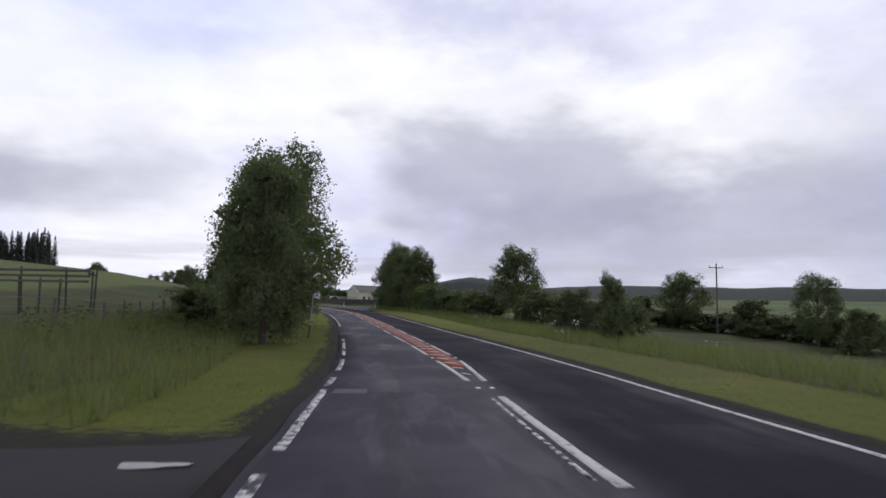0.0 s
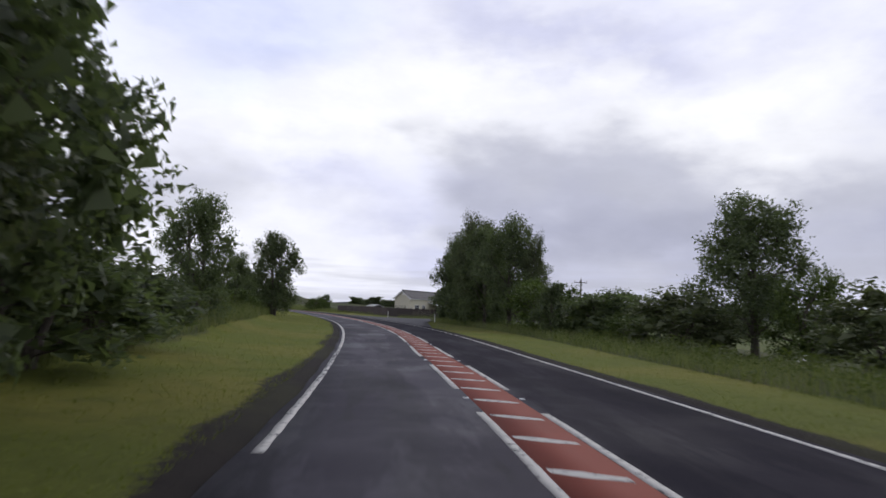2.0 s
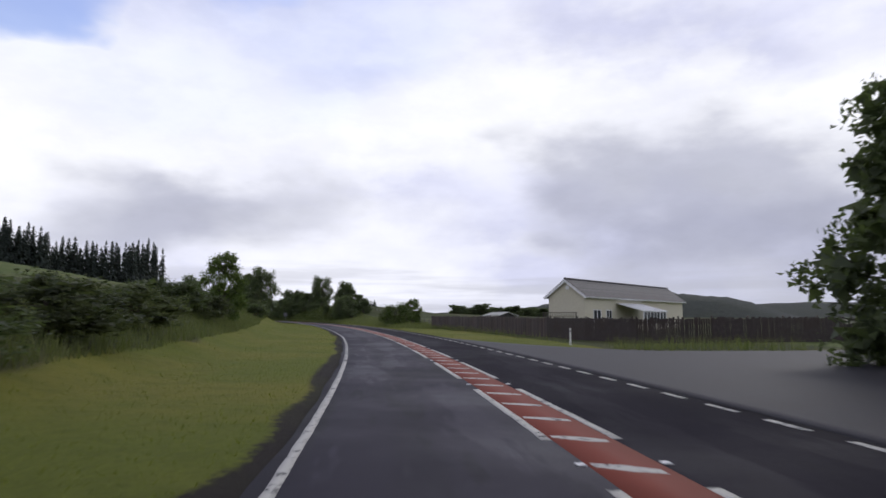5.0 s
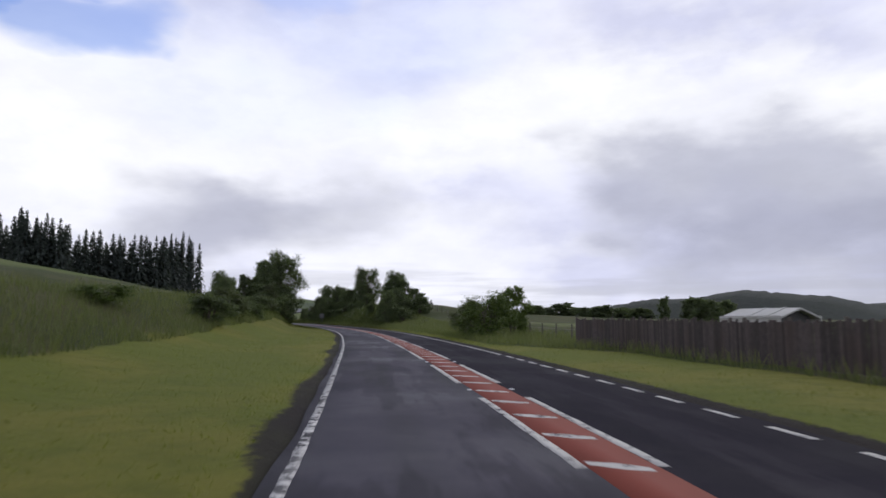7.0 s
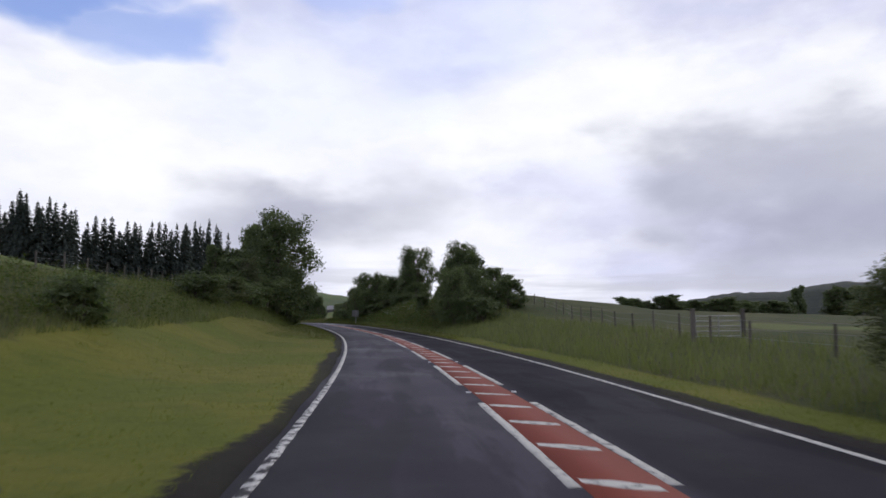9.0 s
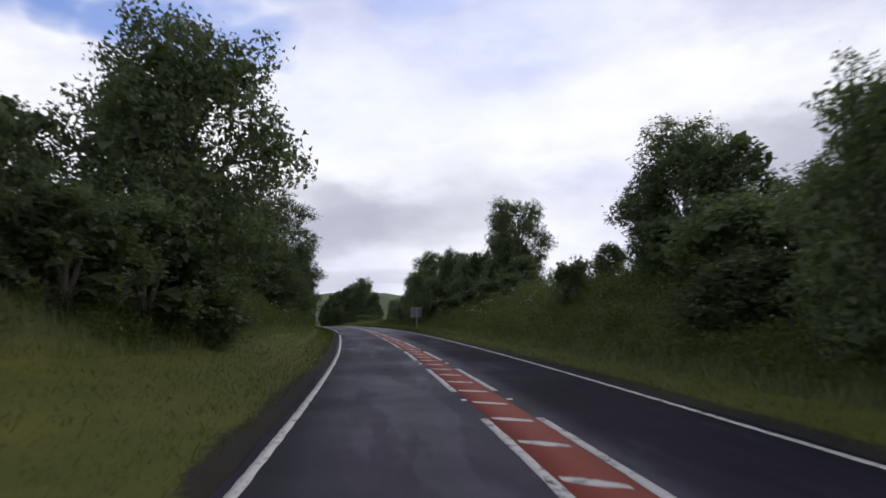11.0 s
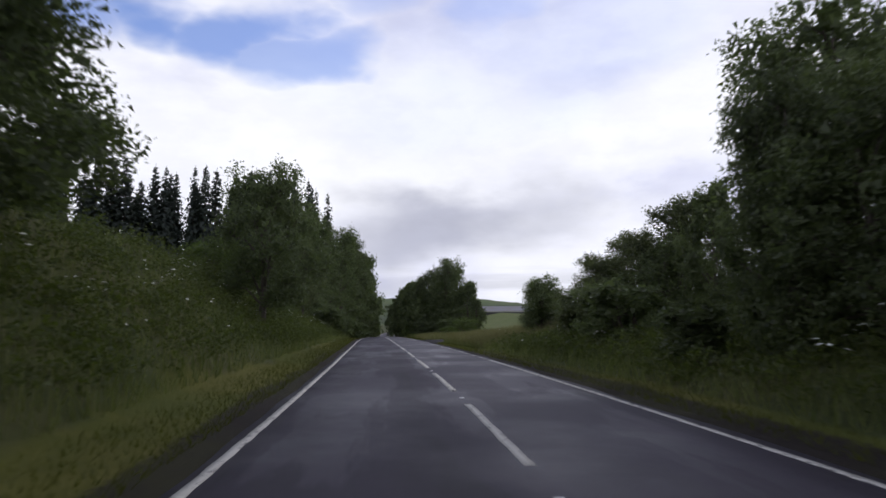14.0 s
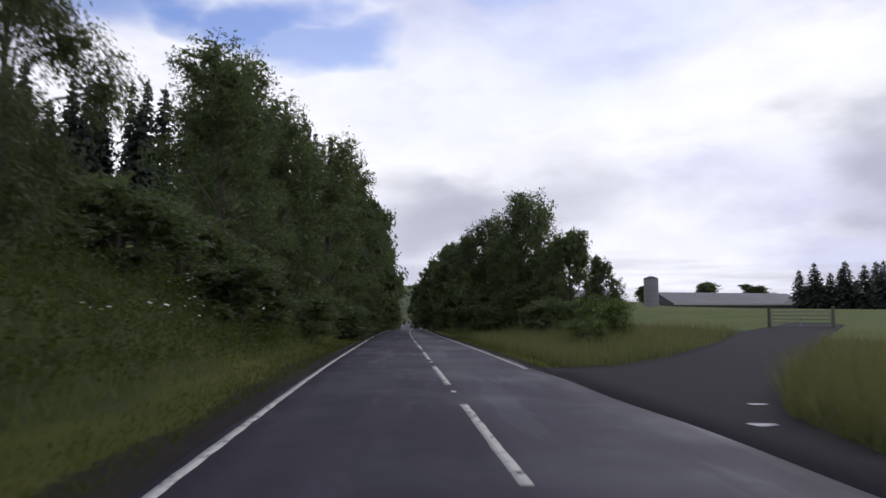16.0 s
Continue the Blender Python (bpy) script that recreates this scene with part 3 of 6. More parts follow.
# ---- ground: one sheet from the verges to the horizon ----
def build_ground():
    ss = np.r_[np.arange(-150, -40, 10), np.arange(-40, 540, 2.0), np.arange(540, 760, 10)]
    dl = -np.array([300, 220, 160, 120, 98, 70, 50, 38, 30, 24, 20, 17, 15, 13.5, 12, 10.8, 9.6, 8.4, 7.2, 6.2, 5.2, 4.2, 3.2, 2.4, 1.7, 1.1, 0.6, 0.25, 0.0])
    dr = -dl[::-1]
    n_l, n_r = len(dl), len(dr)
    left, right = table(ss, LEFT) - 0.25, table(ss, RIGHT) + 0.25
    mid = np.linspace(0, 1, 4)[1:-1]
    d = np.concatenate([left[:, None] + dl, left[:, None] + (right - left)[:, None] * mid, right[:, None] + dr], 1)
    s = np.broadcast_to(ss[:, None], d.shape)
    p, _, r = frame_at(s)
    xy = p[..., :2] + r * d[..., None]
    z = p[..., 2] + rise(s, d)
    rows, cols = d.shape
    verts = np.concatenate([xy, z[..., None]], -1).reshape(-1, 3)
    k = np.arange(rows * cols).reshape(rows, cols)
    faces = np.stack([k[:-1, :-1], k[:-1, 1:], k[1:, 1:], k[1:, :-1]], -1).reshape(-1, 4)
    def edge_of(value, at_, soft):
        return np.clip(0.5 + (at_ - value) / (2 * soft), 0, 1)
    lw = table(s, [(-60, 4), (60, 5), (90, 6.2), (150, 7), (225, 9), (270, 8), (300, 4.6), (330, 3.0), (350, 2.5), (420, 2.3), (480, 2.2)])
    rw = table(s, [(-60, 4.5), (60, 4.5), (100, 5), (150, 6), (203, 5.5), (213, 1.8), (250, 1.7), (300, 1.7), (340, 1.4), (420, 1.4)])
    a, b = table(s, LEFT) - 0.25 - d, d - table(s, RIGHT) - 0.25
    wob = 0.35 * np.sin(s * 1.7) * np.sin(s * 0.63 + 1) + 0.25 * np.sin(s * 0.31)
    soil_l = table(s, [(0, 0.7), (60, 0.75), (90, 0.6), (120, 0.45), (200, 0.35), (280, 0.5), (330, 0.6), (345, 0.75), (420, 0.85)]) + wob * 0.5
    off = np.maximum(a, b)
    mown = np.where(a > 0, edge_of(a, lw + wob, 0.8), edge_of(b, rw + wob * 0.6, 0.5))
    # how far tree shade and lusher growth darken the verge colour along the road
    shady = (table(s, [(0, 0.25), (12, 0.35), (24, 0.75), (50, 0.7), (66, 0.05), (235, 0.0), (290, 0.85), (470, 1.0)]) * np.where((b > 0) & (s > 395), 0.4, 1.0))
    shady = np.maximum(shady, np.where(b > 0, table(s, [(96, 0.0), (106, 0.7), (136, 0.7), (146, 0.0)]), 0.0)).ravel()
    soil = np.where(a > 0, edge_of(a, soil_l, 0.35), edge_of(b, table(s, [(0, 0.5), (338, 0.5), (350, 1.0), (392, 1.0), (400, 0.5)]) + wob * 0.2, 0.25))
    mud = np.clip(np.minimum(s + 15, 10.6 - s) / 1.5, 0, 1) * np.clip((9 - a) / 2, 0, 1) * (a > 0)
    soil = np.maximum(soil, mud)
    field = np.where(a > 0, 1 - edge_of(a, 24, 4), (1 - edge_of(b, 17, 3)) * np.where(((s > 262) & (s < 392)) | (s < 104), 0.0, 1.0))
    zone = np.stack([mown, soil, field, np.ones_like(mown)], -1).reshape(-1, 4)
    # farther rings, out to the horizon
    edge = np.r_[k[0, :], k[1:, -1], k[-1, -2::-1], k[-2:0:-1, 0]]
    rim = verts[edge]
    mid_xy = np.array([-130.0, 290.0])
    rings, last, all_v, all_f = [], edge, [verts], [faces]
    base = len(verts)
    for radius, zz in ((620, 0), (1000, 2), (1800, 6), (3000, 10), (4600, 14)):
        way = rim[:, :2] - mid_xy
        way /= np.linalg.norm(way, axis=1)[:, None]
        h = np.full(len(edge), float(zz)) + (rim[:, 2] * max(0, 1 - radius / 1500))
        h += 3 * np.sin(np.arctan2(way[:, 1], way[:, 0]) * 7)
        ring = np.c_[mid_xy + way * radius, h]
        now = base + np.arange(len(edge))
        all_v.append(ring)
        all_f.append(np.stack([last, now, np.roll(now, -1), np.roll(last, -1)], -1))
        base += len(edge)
        last = now
    all_v = np.concatenate(all_v)
    me = mesh_of("ground", all_v, np.concatenate(all_f), GRASSLAND)
    layer = me.color_attributes.new("zone", "FLOAT_COLOR", "POINT")
    far = np.tile([0.0, 0.0, 1.0, 0.0], (len(all_v) - len(zone), 1))
    layer.data.foreach_set("color", np.concatenate([zone, far]).ravel())
    lush_shade = me.attributes.new("lush_shade", "FLOAT", "POINT")
    lush_shade.data.foreach_set("value", np.concatenate([shady, np.zeros(len(all_v) - len(shady))]))
    me.polygons.foreach_set("use_smooth", np.ones(len(me.polygons), bool))
    bm = bmesh.new()
    bm.from_mesh(me)
    bmesh.ops.recalc_face_normals(bm, faces=bm.faces)
    if sum(f.normal.z for f in bm.faces) < 0:
        bmesh.ops.reverse_faces(bm, faces=bm.faces)
    bm.to_mesh(me)
    bm.free()
    return tagged(new("ground", me), "green grass verges, rough banks and pasture fields", "ground", kind="structure")


build_ground()


def strip(name, s0, s1, inner, outer, up, mat, step=1.5, thick=0.0, cols=2):
    """A sheet along the road between two offsets, given as functions of the distance."""
    n = max(2, int((s1 - s0) / step) + 1)
    ss = np.linspace(s0, s1, n)
    p, _, r = frame_at(ss)
    u = np.linspace(0, 1, cols)
    a, b = inner(ss), outer(ss)
    d = a[:, None] + (b - a)[:, None] * u
    xyz = np.concatenate([p[:, None, :2] + r[:, None] * d[..., None], np.broadcast_to(p[:, None, 2:] + up, (n, cols, 1))], -1)
    verts = xyz.reshape(-1, 3)
    k = np.arange(n * cols).reshape(n, cols)
    faces = np.stack([k[:-1, :-1], k[:-1, 1:], k[1:, 1:], k[1:, :-1]], -1).reshape(-1, 4)
    uv = np.c_[d.ravel(), np.repeat(ss, cols)]
    if thick:
        rim = np.r_[k[0, :], k[1:, -1], k[-1, -2::-1], k[-2:0:-1, 0]]
        low = verts[rim] - (0, 0, thick)
        nn = len(verts) + np.arange(len(rim))
        faces = np.concatenate([faces, np.stack([rim, nn, np.roll(nn, -1), np.roll(rim, -1)], -1)])
        verts, uv = np.concatenate([verts, low]), np.concatenate([uv, uv[rim]])
    return mesh_of(name, verts, faces, mat, uv=uv)


road = tagged(new("road", strip("road", -60, 640, lambda s: table(s, LEFT) - 0.22 - 0.05 * np.sin(s * 0.9) * np.sin(s * 0.37), lambda s: table(s, RIGHT) + 0.25 + 0.06 * np.sin(s * 0.8), 0.0, ASPHALT, 1.0, 0.08, 9)),
              "damp dark grey asphalt country road with worn lane markings", "road", kind="structure")


def line_part(name, s0, s1, offset, width, mat, up=0.004, label=""):
    half = width / 2
    me = strip(name, s0, s1, lambda s: offset(s) - half + 0.008 * np.sin(s * 7.3 + 2 * np.sin(s * 2.9)), lambda s: offset(s) + half + 0.008 * np.sin(s * 8.9 + 2 * np.sin(s * 3.7)), up, mat, 0.35 if name == "edge_line" else 0.6, 0.003)
    return part(name, me, None, road, label)


def left_line(s):
    return table(s, LEFT)


def right_line(s):
    return table(s, RIGHT)


def hatch_left(s):
    return table(s, HATCH_L)


def hatch_right(s):
    return table(s, HATCH_R)


# edge lines
for a, b in ((-40, 5.2), (5.6, 7.4), (8.6, 15.2), (15.9, 18), (20, 24.5), (26.5, 29.3), (30.5, 35.6), (36.3, 39.2)):
    line_part("edge_line", a, b, left_line, 0.16, OLD_PAINT)
for a, b, worn in ((58.5, 66.5, 0), (66.5, 80, 1), (80, 150, 0), (150, 214, 1), (214, 240, 1), (240, 336.7, 0), (347.5, 385, 0), (385, 640, 0)):
    line_part("edge_line", a, b, left_line, 0.15, OLD_PAINT if worn else WHITE_PAINT)
for a, b in ((-40, 94.4), (203, 384), (430, 640)):
    line_part("edge_line", a, b, right_line, 0.14, WHITE_PAINT)
for s in np.interp(np.arange(-9, 45), (-9, 0, 36, 45), (94.9, 113.54, 185.75, 202.4)):
    line_part("junction_dash", s, s + 1.1, right_line, 0.15, WHITE_PAINT)
for s in np.arange(385, 412, 2.6):
    line_part("junction_dash", s, s + 1.6, right_line, 0.12, OLD_PAINT)
# red strip between the hatched lanes
part("red_strip", strip("red_strip", 21, 350, lambda s: hatch_left(s) + 0.08, lambda s: hatch_right(s) - 0.08, 0.002, RED_COAT, 1.0, 0.002), None, road, "faded red surfacing between the lanes")
MARKS = (17, 45.5, 75.7, 105.2, 170.6, 199.8, 228.6, 278.6, 310.7, 340.6, 350.2, 361.2, 387.6, 415.4, 640)
starts = []
for a, b in zip(MARKS, MARKS[1:]):
    n = max(1, round((b - a) / 9.75))
    starts += [a + (b - a) * k / n for k in range(n)]
line_part("warning_line", 6.6, 13.9, hatch_right, 0.17, WHITE_PAINT)
line_part("warning_line", 6.9, 13.6, hatch_left, 0.08, OLD_PAINT)
stud_mesh = bmesh.new()
box(stud_mesh, 0, 0, 0.008, 0.11, 0.14, 0.022, bevel=0.006)
stud_mesh = bm_mesh("road_stud", stud_mesh, WHITE_TRIM)
for s in starts:
    if s < 356:
        line_part("warning_line", s, s + 6.6, hatch_left, 0.15, WHITE_PAINT)
        line_part("warning_line", s, s + 6.6, hatch_right, 0.15, WHITE_PAINT)
    else:
        line_part("centre_line", s, s + 6.1, hatch_left, 0.16, WHITE_PAINT)
    for off in (hatch_left, hatch_right) if s < 356 else (hatch_left,):
        ob = part("road_stud", stud_mesh, None, road)
        q = on_road(s - 1.6, float(off(s - 1.6)), 0.0)
        ob.matrix_world = pose(q.x, q.y, q.z, 0, 0, heading(s))


def bar_mesh(s):
    """A diagonal bar between the hatch borders."""
    l, r = float(hatch_left(s)) + 0.13, float(hatch_right(s)) - 0.2
    if r - l < 0.2:
        return None
    rnd = random.Random(int(s * 10))
    pts = []
    for u in np.linspace(0, 1, 5):
        w = 0.13 * (0.75 + 0.5 * math.sin(math.pi * u)) + rnd.uniform(-0.02, 0.02)
        pts.append((l + (r - l) * u, s + 0.2 - 0.4 * u, w))
    top = [on_road(b + w, a, 0.005) for a, b, w in pts]
    low = [on_road(b - w, a, 0.005) for a, b, w in pts]
    n = len(pts)
    return mesh_of("hatch_bar", [tuple(v) for v in low + top], [(k, k + 1, n + k + 1, n + k) for k in range(n - 1)], WHITE_PAINT)


for a, b in zip(starts, starts[1:]):
    for k in range(5):
        me = bar_mesh(a + 0.05 + (b - a) * k / 5) if a < 345 else None
        if me:
            part("hatch_bar", me, None, road)
# worn and patched places in the lane
for name, s0, s1, a, b, mat in (("asphalt_patch", 339.8, 346.6, -2.26, -1.5, PATCH_TAR), ("asphalt_patch", 14.5, 15.3, -0.88, -0.14, PATCH_TAR)):
    part(name, strip(name, s0, s1, lambda s, a=a: np.full_like(s, a), lambda s, b=b: np.full_like(s, b), 0.003, mat, 0.4), None, road, "pale patched asphalt")


def apron(name, near, far, mat, up, label, category, n=24, cols=9):
    """A paved sheet between two edges, each a list of distance along and offset from the road."""
    def walk_along(rows):
        rows = np.array(rows, float)
        cut = np.r_[0, np.cumsum(np.linalg.norm(np.diff(rows, axis=0), axis=1))]
        u = np.linspace(0, cut[-1], n)
        return np.stack([np.interp(u, cut, rows[:, k]) for k in (0, 1)], -1)
    a, b = walk_along(near), walk_along(far)
    u = np.linspace(0, 1, cols)[None, :, None]
    sd = a[:, None] + (b - a)[:, None] * u
    verts = [tuple(at(float(s), float(d), up + 0.012 + float(sunk(float(s), float(d))))) for s, d in sd.reshape(-1, 2)]
    k = np.arange(n * cols).reshape(n, cols)
    faces = np.stack([k[:-1, :-1], k[:-1, 1:], k[1:, 1:], k[1:, :-1]], -1).reshape(-1, 4)
    rim = np.r_[k[0, :], k[1:, -1], k[-1, -2::-1], k[-2:0:-1, 0]]
    low = np.array(verts)[rim] - (0, 0, 0.12)
    nn = len(verts) + np.arange(len(rim))
    faces = np.concatenate([faces, np.stack([rim, nn, np.roll(nn, -1), np.roll(rim, -1)], -1)])
    return tagged(new(name, mesh_of(name, np.concatenate([verts, low]), faces, mat)), label, category, kind="structure")


apron("side_road", SIDE_NEAR, SIDE_FAR, SIDE_TAR, 0.012, "damp dark grey asphalt side road joining the main road", "side road", 30, 13)
apron("driveway", DRIVE_NEAR, DRIVE_FAR, OLD_TAR, 0.015, "dark gravelly farm driveway beside the road", "driveway")
apron("gravel_entrance", [(-14, -1.55), (-12, -3.2), (-9, -6.5), (-8, -10)], [(9.5, -1.55), (8.9, -2.2), (8.2, -4.0), (6.5, -10)], OLD_TAR, 0.0, "dark wet gravel field entrance", "entrance")

# ---- foliage ----
def leaf_cards(points, size, rng, droop=0.2, long=1.6):
    """Small pointed leaf sprays, one at each point."""
    n = len(points)
    way = rng.normal(size=(n, 3))
    way[:, 2] = way[:, 2] * 0.6 - droop
    way /= np.linalg.norm(way, axis=1)[:, None]
    side = np.cross(way, rng.normal(size=(n, 3)))
    side /= np.linalg.norm(side, axis=1)[:, None]
    sz = size * rng.uniform(0.6, 1.35, n)[:, None]
    foot = points - way * sz * long * 0.4
    leaf = np.stack([foot + side * sz * 0.5, points + way * sz * long * 0.6, foot - side * sz * 0.5], 1)
    return leaf.reshape(-1, 3), np.arange(3 * n).reshape(n, 3)


def crown_points(rng, lobes, per, spread):
    """Leaf places near the skin of each lobe, and fewer, larger sprays inside it."""
    out, inner = [], []
    for (cx, cy, cz), (rx, ry, rz), weight in lobes:
        n = max(6, int(per * weight * 1.38))
        v = rng.normal(size=(n, 3))
        v /= np.linalg.norm(v, axis=1)[:, None]
        centre, size = np.array((cx, cy, cz)), np.array((rx, ry, rz))
        twig = centre + v * size * rng.uniform(0.62, 1.06, n)[:, None]
        many = rng.integers(12, 42, n)
        out.append(np.repeat(twig, many, axis=0) + rng.normal(size=(many.sum(), 3)) * spread * np.array((1, 1, 0.75)))
        w = rng.normal(size=(int((80 if per > 12 else 52) * weight) + 10, 3))
        inner.append(centre + w / np.linalg.norm(w, axis=1)[:, None] * size * rng.uniform(0.1, 0.72, len(w))[:, None])
    return np.concatenate(out), np.concatenate(inner)


def tree_model(name, seed, lobes, per, spread, size, leaf, trunk_r, trunk_top, label, category, stems=1, droop=0.2):
    """A tree 10 m high: trunk and limbs in one mesh, the crown in another."""
    rng = np.random.default_rng(seed)
    rnd = random.Random(seed)
    root = thing(name, label, category)
    bm = bmesh.new()
    for k in range(stems):
        ang = 2 * math.pi * k / max(1, stems) + rnd.uniform(0, 1)
        lean = 0.0 if stems == 1 else 0.9
        top = Vector((math.cos(ang) * lean * 1.4, math.sin(ang) * lean * 1.4, trunk_top))
        foot = Vector((math.cos(ang) * 0.25 * lean, math.sin(ang) * 0.25 * lean, -0.4))
        pts = [foot.lerp(top, u) + Vector((rnd.uniform(-0.12, 0.12), rnd.uniform(-0.12, 0.12), 0)) * (1 if 0 < u < 1 else 0) for u in (0, 0.08, 0.3, 0.55, 0.8, 1.0)]
        tube(bm, pts, [trunk_r * f for f in (1.5, 1.05, 0.85, 0.66, 0.45, 0.2)], 7)
        for (cx, cy, cz), (rx, ry, rz), weight in lobes:
            if rnd.random() < 0.85 / stems + 0.1:
                u = min(0.95, max(0.2, (cz - rz) / trunk_top * rnd.uniform(0.7, 1.0)))
                a = foot.lerp(top, u)
                end = Vector((cx, cy, cz))
                bend = a.lerp(end, 0.5) + Vector((0, 0, rnd.uniform(0.0, 0.6)))
                tube(bm, [a, bend, end], [trunk_r * 0.4, trunk_r * 0.24, trunk_r * 0.1], 5, cap=False)
                for _ in range(3):
                    tip = end + Vector((rnd.uniform(-rx, rx), rnd.uniform(-ry, ry), rnd.uniform(-rz * 0.4, rz))) * 0.8
                    tube(bm, [bend.lerp(end, 0.6), tip], [trunk_r * 0.14, trunk_r * 0.04], 4, cap=False)
    part("trunk", bm, BARK, root)
    outer, inner = crown_points(rng, lobes, per, spread)
    verts, faces = leaf_cards(outer, size * 0.78, rng, droop)
    big, big_f = leaf_cards(inner, size * (2.0 if per > 12 else 2.3), rng, droop, 1.4)
    verts, faces = np.concatenate([verts, big]), np.concatenate([faces, big_f + len(verts)])
    part("crown", mesh_of("crown", verts, faces, leaf), None, root)
    return root


def lobes_in(seed, n, r_out, z0, z1, r_lobe, top_taper=0.55, base_taper=0.55):
    rnd = random.Random(seed)
    out = []
    for k in range(n):
        u = (k + 0.5) / n
        z = z0 + (z1 - z0) * u
        wide = min(1.0, base_taper + 2.2 * u) * (1 - top_taper * max(0, u - 0.45) / 0.55)
        ang = k * 2.4 + rnd.uniform(-0.5, 0.5)
        rr = r_out * wide * rnd.uniform(0.38, 0.86)
        r = r_lobe * rnd.uniform(0.75, 1.25)
        out.append(((math.cos(ang) * rr, math.sin(ang) * rr, z), (r, r, r * rnd.uniform(0.7, 0.95)), (r / r_lobe) ** 2))
    return out


MODELS = {
    "ash": tree_model("ash_tree", 11, lobes_in(1, 24, 4.0, 1.8, 9.0, 1.15, 0.36, 0.6), 30, 0.20, 0.108, LEAF, 0.24, 8.2, "tall leafy ash tree with an open dark green crown", "tree"),
    "round": tree_model("round_tree", 12, lobes_in(2, 20, 3.9, 1.5, 8.6, 1.45, 0.45, 0.6), 31, 0.25, 0.14, LEAF, 0.26, 7.6, "dense rounded dark green broadleaf tree", "tree"),
    "full": tree_model("hedgerow_tree", 13, lobes_in(3, 22, 3.9, 0.7, 8.7, 1.4, 0.5, 0.85), 20, 0.25, 0.152, LEAF, 0.22, 8.0, "dark green hedgerow tree, leafy to the ground", "tree", 2),
    "tall": tree_model("tall_tree", 24, lobes_in(14, 26, 2.35, 0.7, 8.9, 1.0, 0.55, 0.8), 22, 0.15, 0.09, LEAF, 0.15, 8.4, "tall dense dark green tree, leafy to the ground", "tree", 1),
    "hedge": tree_model("hedgerow_tree", 23, lobes_in(13, 20, 3.9, 0.7, 8.7, 1.45, 0.5, 0.85), 9, 0.27, 0.22, LEAF, 0.22, 8.0, "dark green hedgerow tree, leafy to the ground", "tree", 1),
    "airy": tree_model("birch_tree", 14, lobes_in(4, 20, 3.6, 1.8, 9.2, 1.05, 0.6, 0.6), 34, 0.25, 0.10, LEAF_OLIVE, 0.17, 9.0, "slender birch with thin drooping twigs", "tree", 1, 0.7),
    "light": tree_model("light_tree", 15, lobes_in(5, 17, 3.8, 1.4, 9.0, 1.3, 0.5, 0.6), 18, 0.25, 0.18, LEAF_LIGHT, 0.2, 8.0, "light green broadleaf tree beside the field", "tree", 2),
    "thorn": tree_model("hawthorn_tree", 16, lobes_in(6, 17, 4.2, 1.6, 8.8, 1.35, 0.4, 0.8), 26, 0.27, 0.145, LEAF_OLIVE, 0.22, 6.6, "twiggy hawthorn with ragged outline", "tree", 3),
    "far": tree_model("distant_tree", 20, lobes_in(10, 18, 3.9, 0.7, 8.7, 1.6, 0.5, 0.85), 7, 0.36, 0.34, LEAF, 0.22, 8.0, "dark green tree in the distant roadside row", "tree", 1),
    "bush": tree_model("bush", 17, lobes_in(7, 15, 4.2, 1.2, 7.6, 1.8, 0.45, 0.9), 9, 0.36, 0.27, LEAF, 0.22, 5.5, "dense dark green roadside bush", "bush", 4),
    "scrub": tree_model("scrub_bush", 18, lobes_in(8, 13, 4.4, 1.2, 7.4, 1.8, 0.4, 0.9), 17, 0.36, 0.19, LEAF_LIGHT, 0.2, 5.0, "light green scrub bush on the verge", "bush", 4),
    "elder": tree_model("elder_bush", 19, lobes_in(9, 14, 4.4, 1.2, 7.6, 1.8, 0.4, 0.9), 10, 0.38, 0.28, LEAF_OLIVE, 0.2, 5.0, "grey-green elder bush on the bank", "bush", 4),
}
for root in MODELS.values():
    root.location = (0, 0, -200)


REACH = {"tall": 2.7}  # how far each model reaches from its trunk, 4.1 m where not named


def plant(kind, s, d, height, radius, seed=None, sink=0.15):
    rnd = random.Random(int((s * 13 + d * 7 + height) * 10) if seed is None else seed)
    p = at(s, d, -sink)
    wide = radius / REACH.get(kind, 4.1)
    m = Matrix.Translation(p) @ Matrix.Rotation(rnd.uniform(0, 6.28), 4, "Z") @ Matrix.Diagonal((wide, wide, height / 10, 1))
    return copy_thing(MODELS[kind], m)


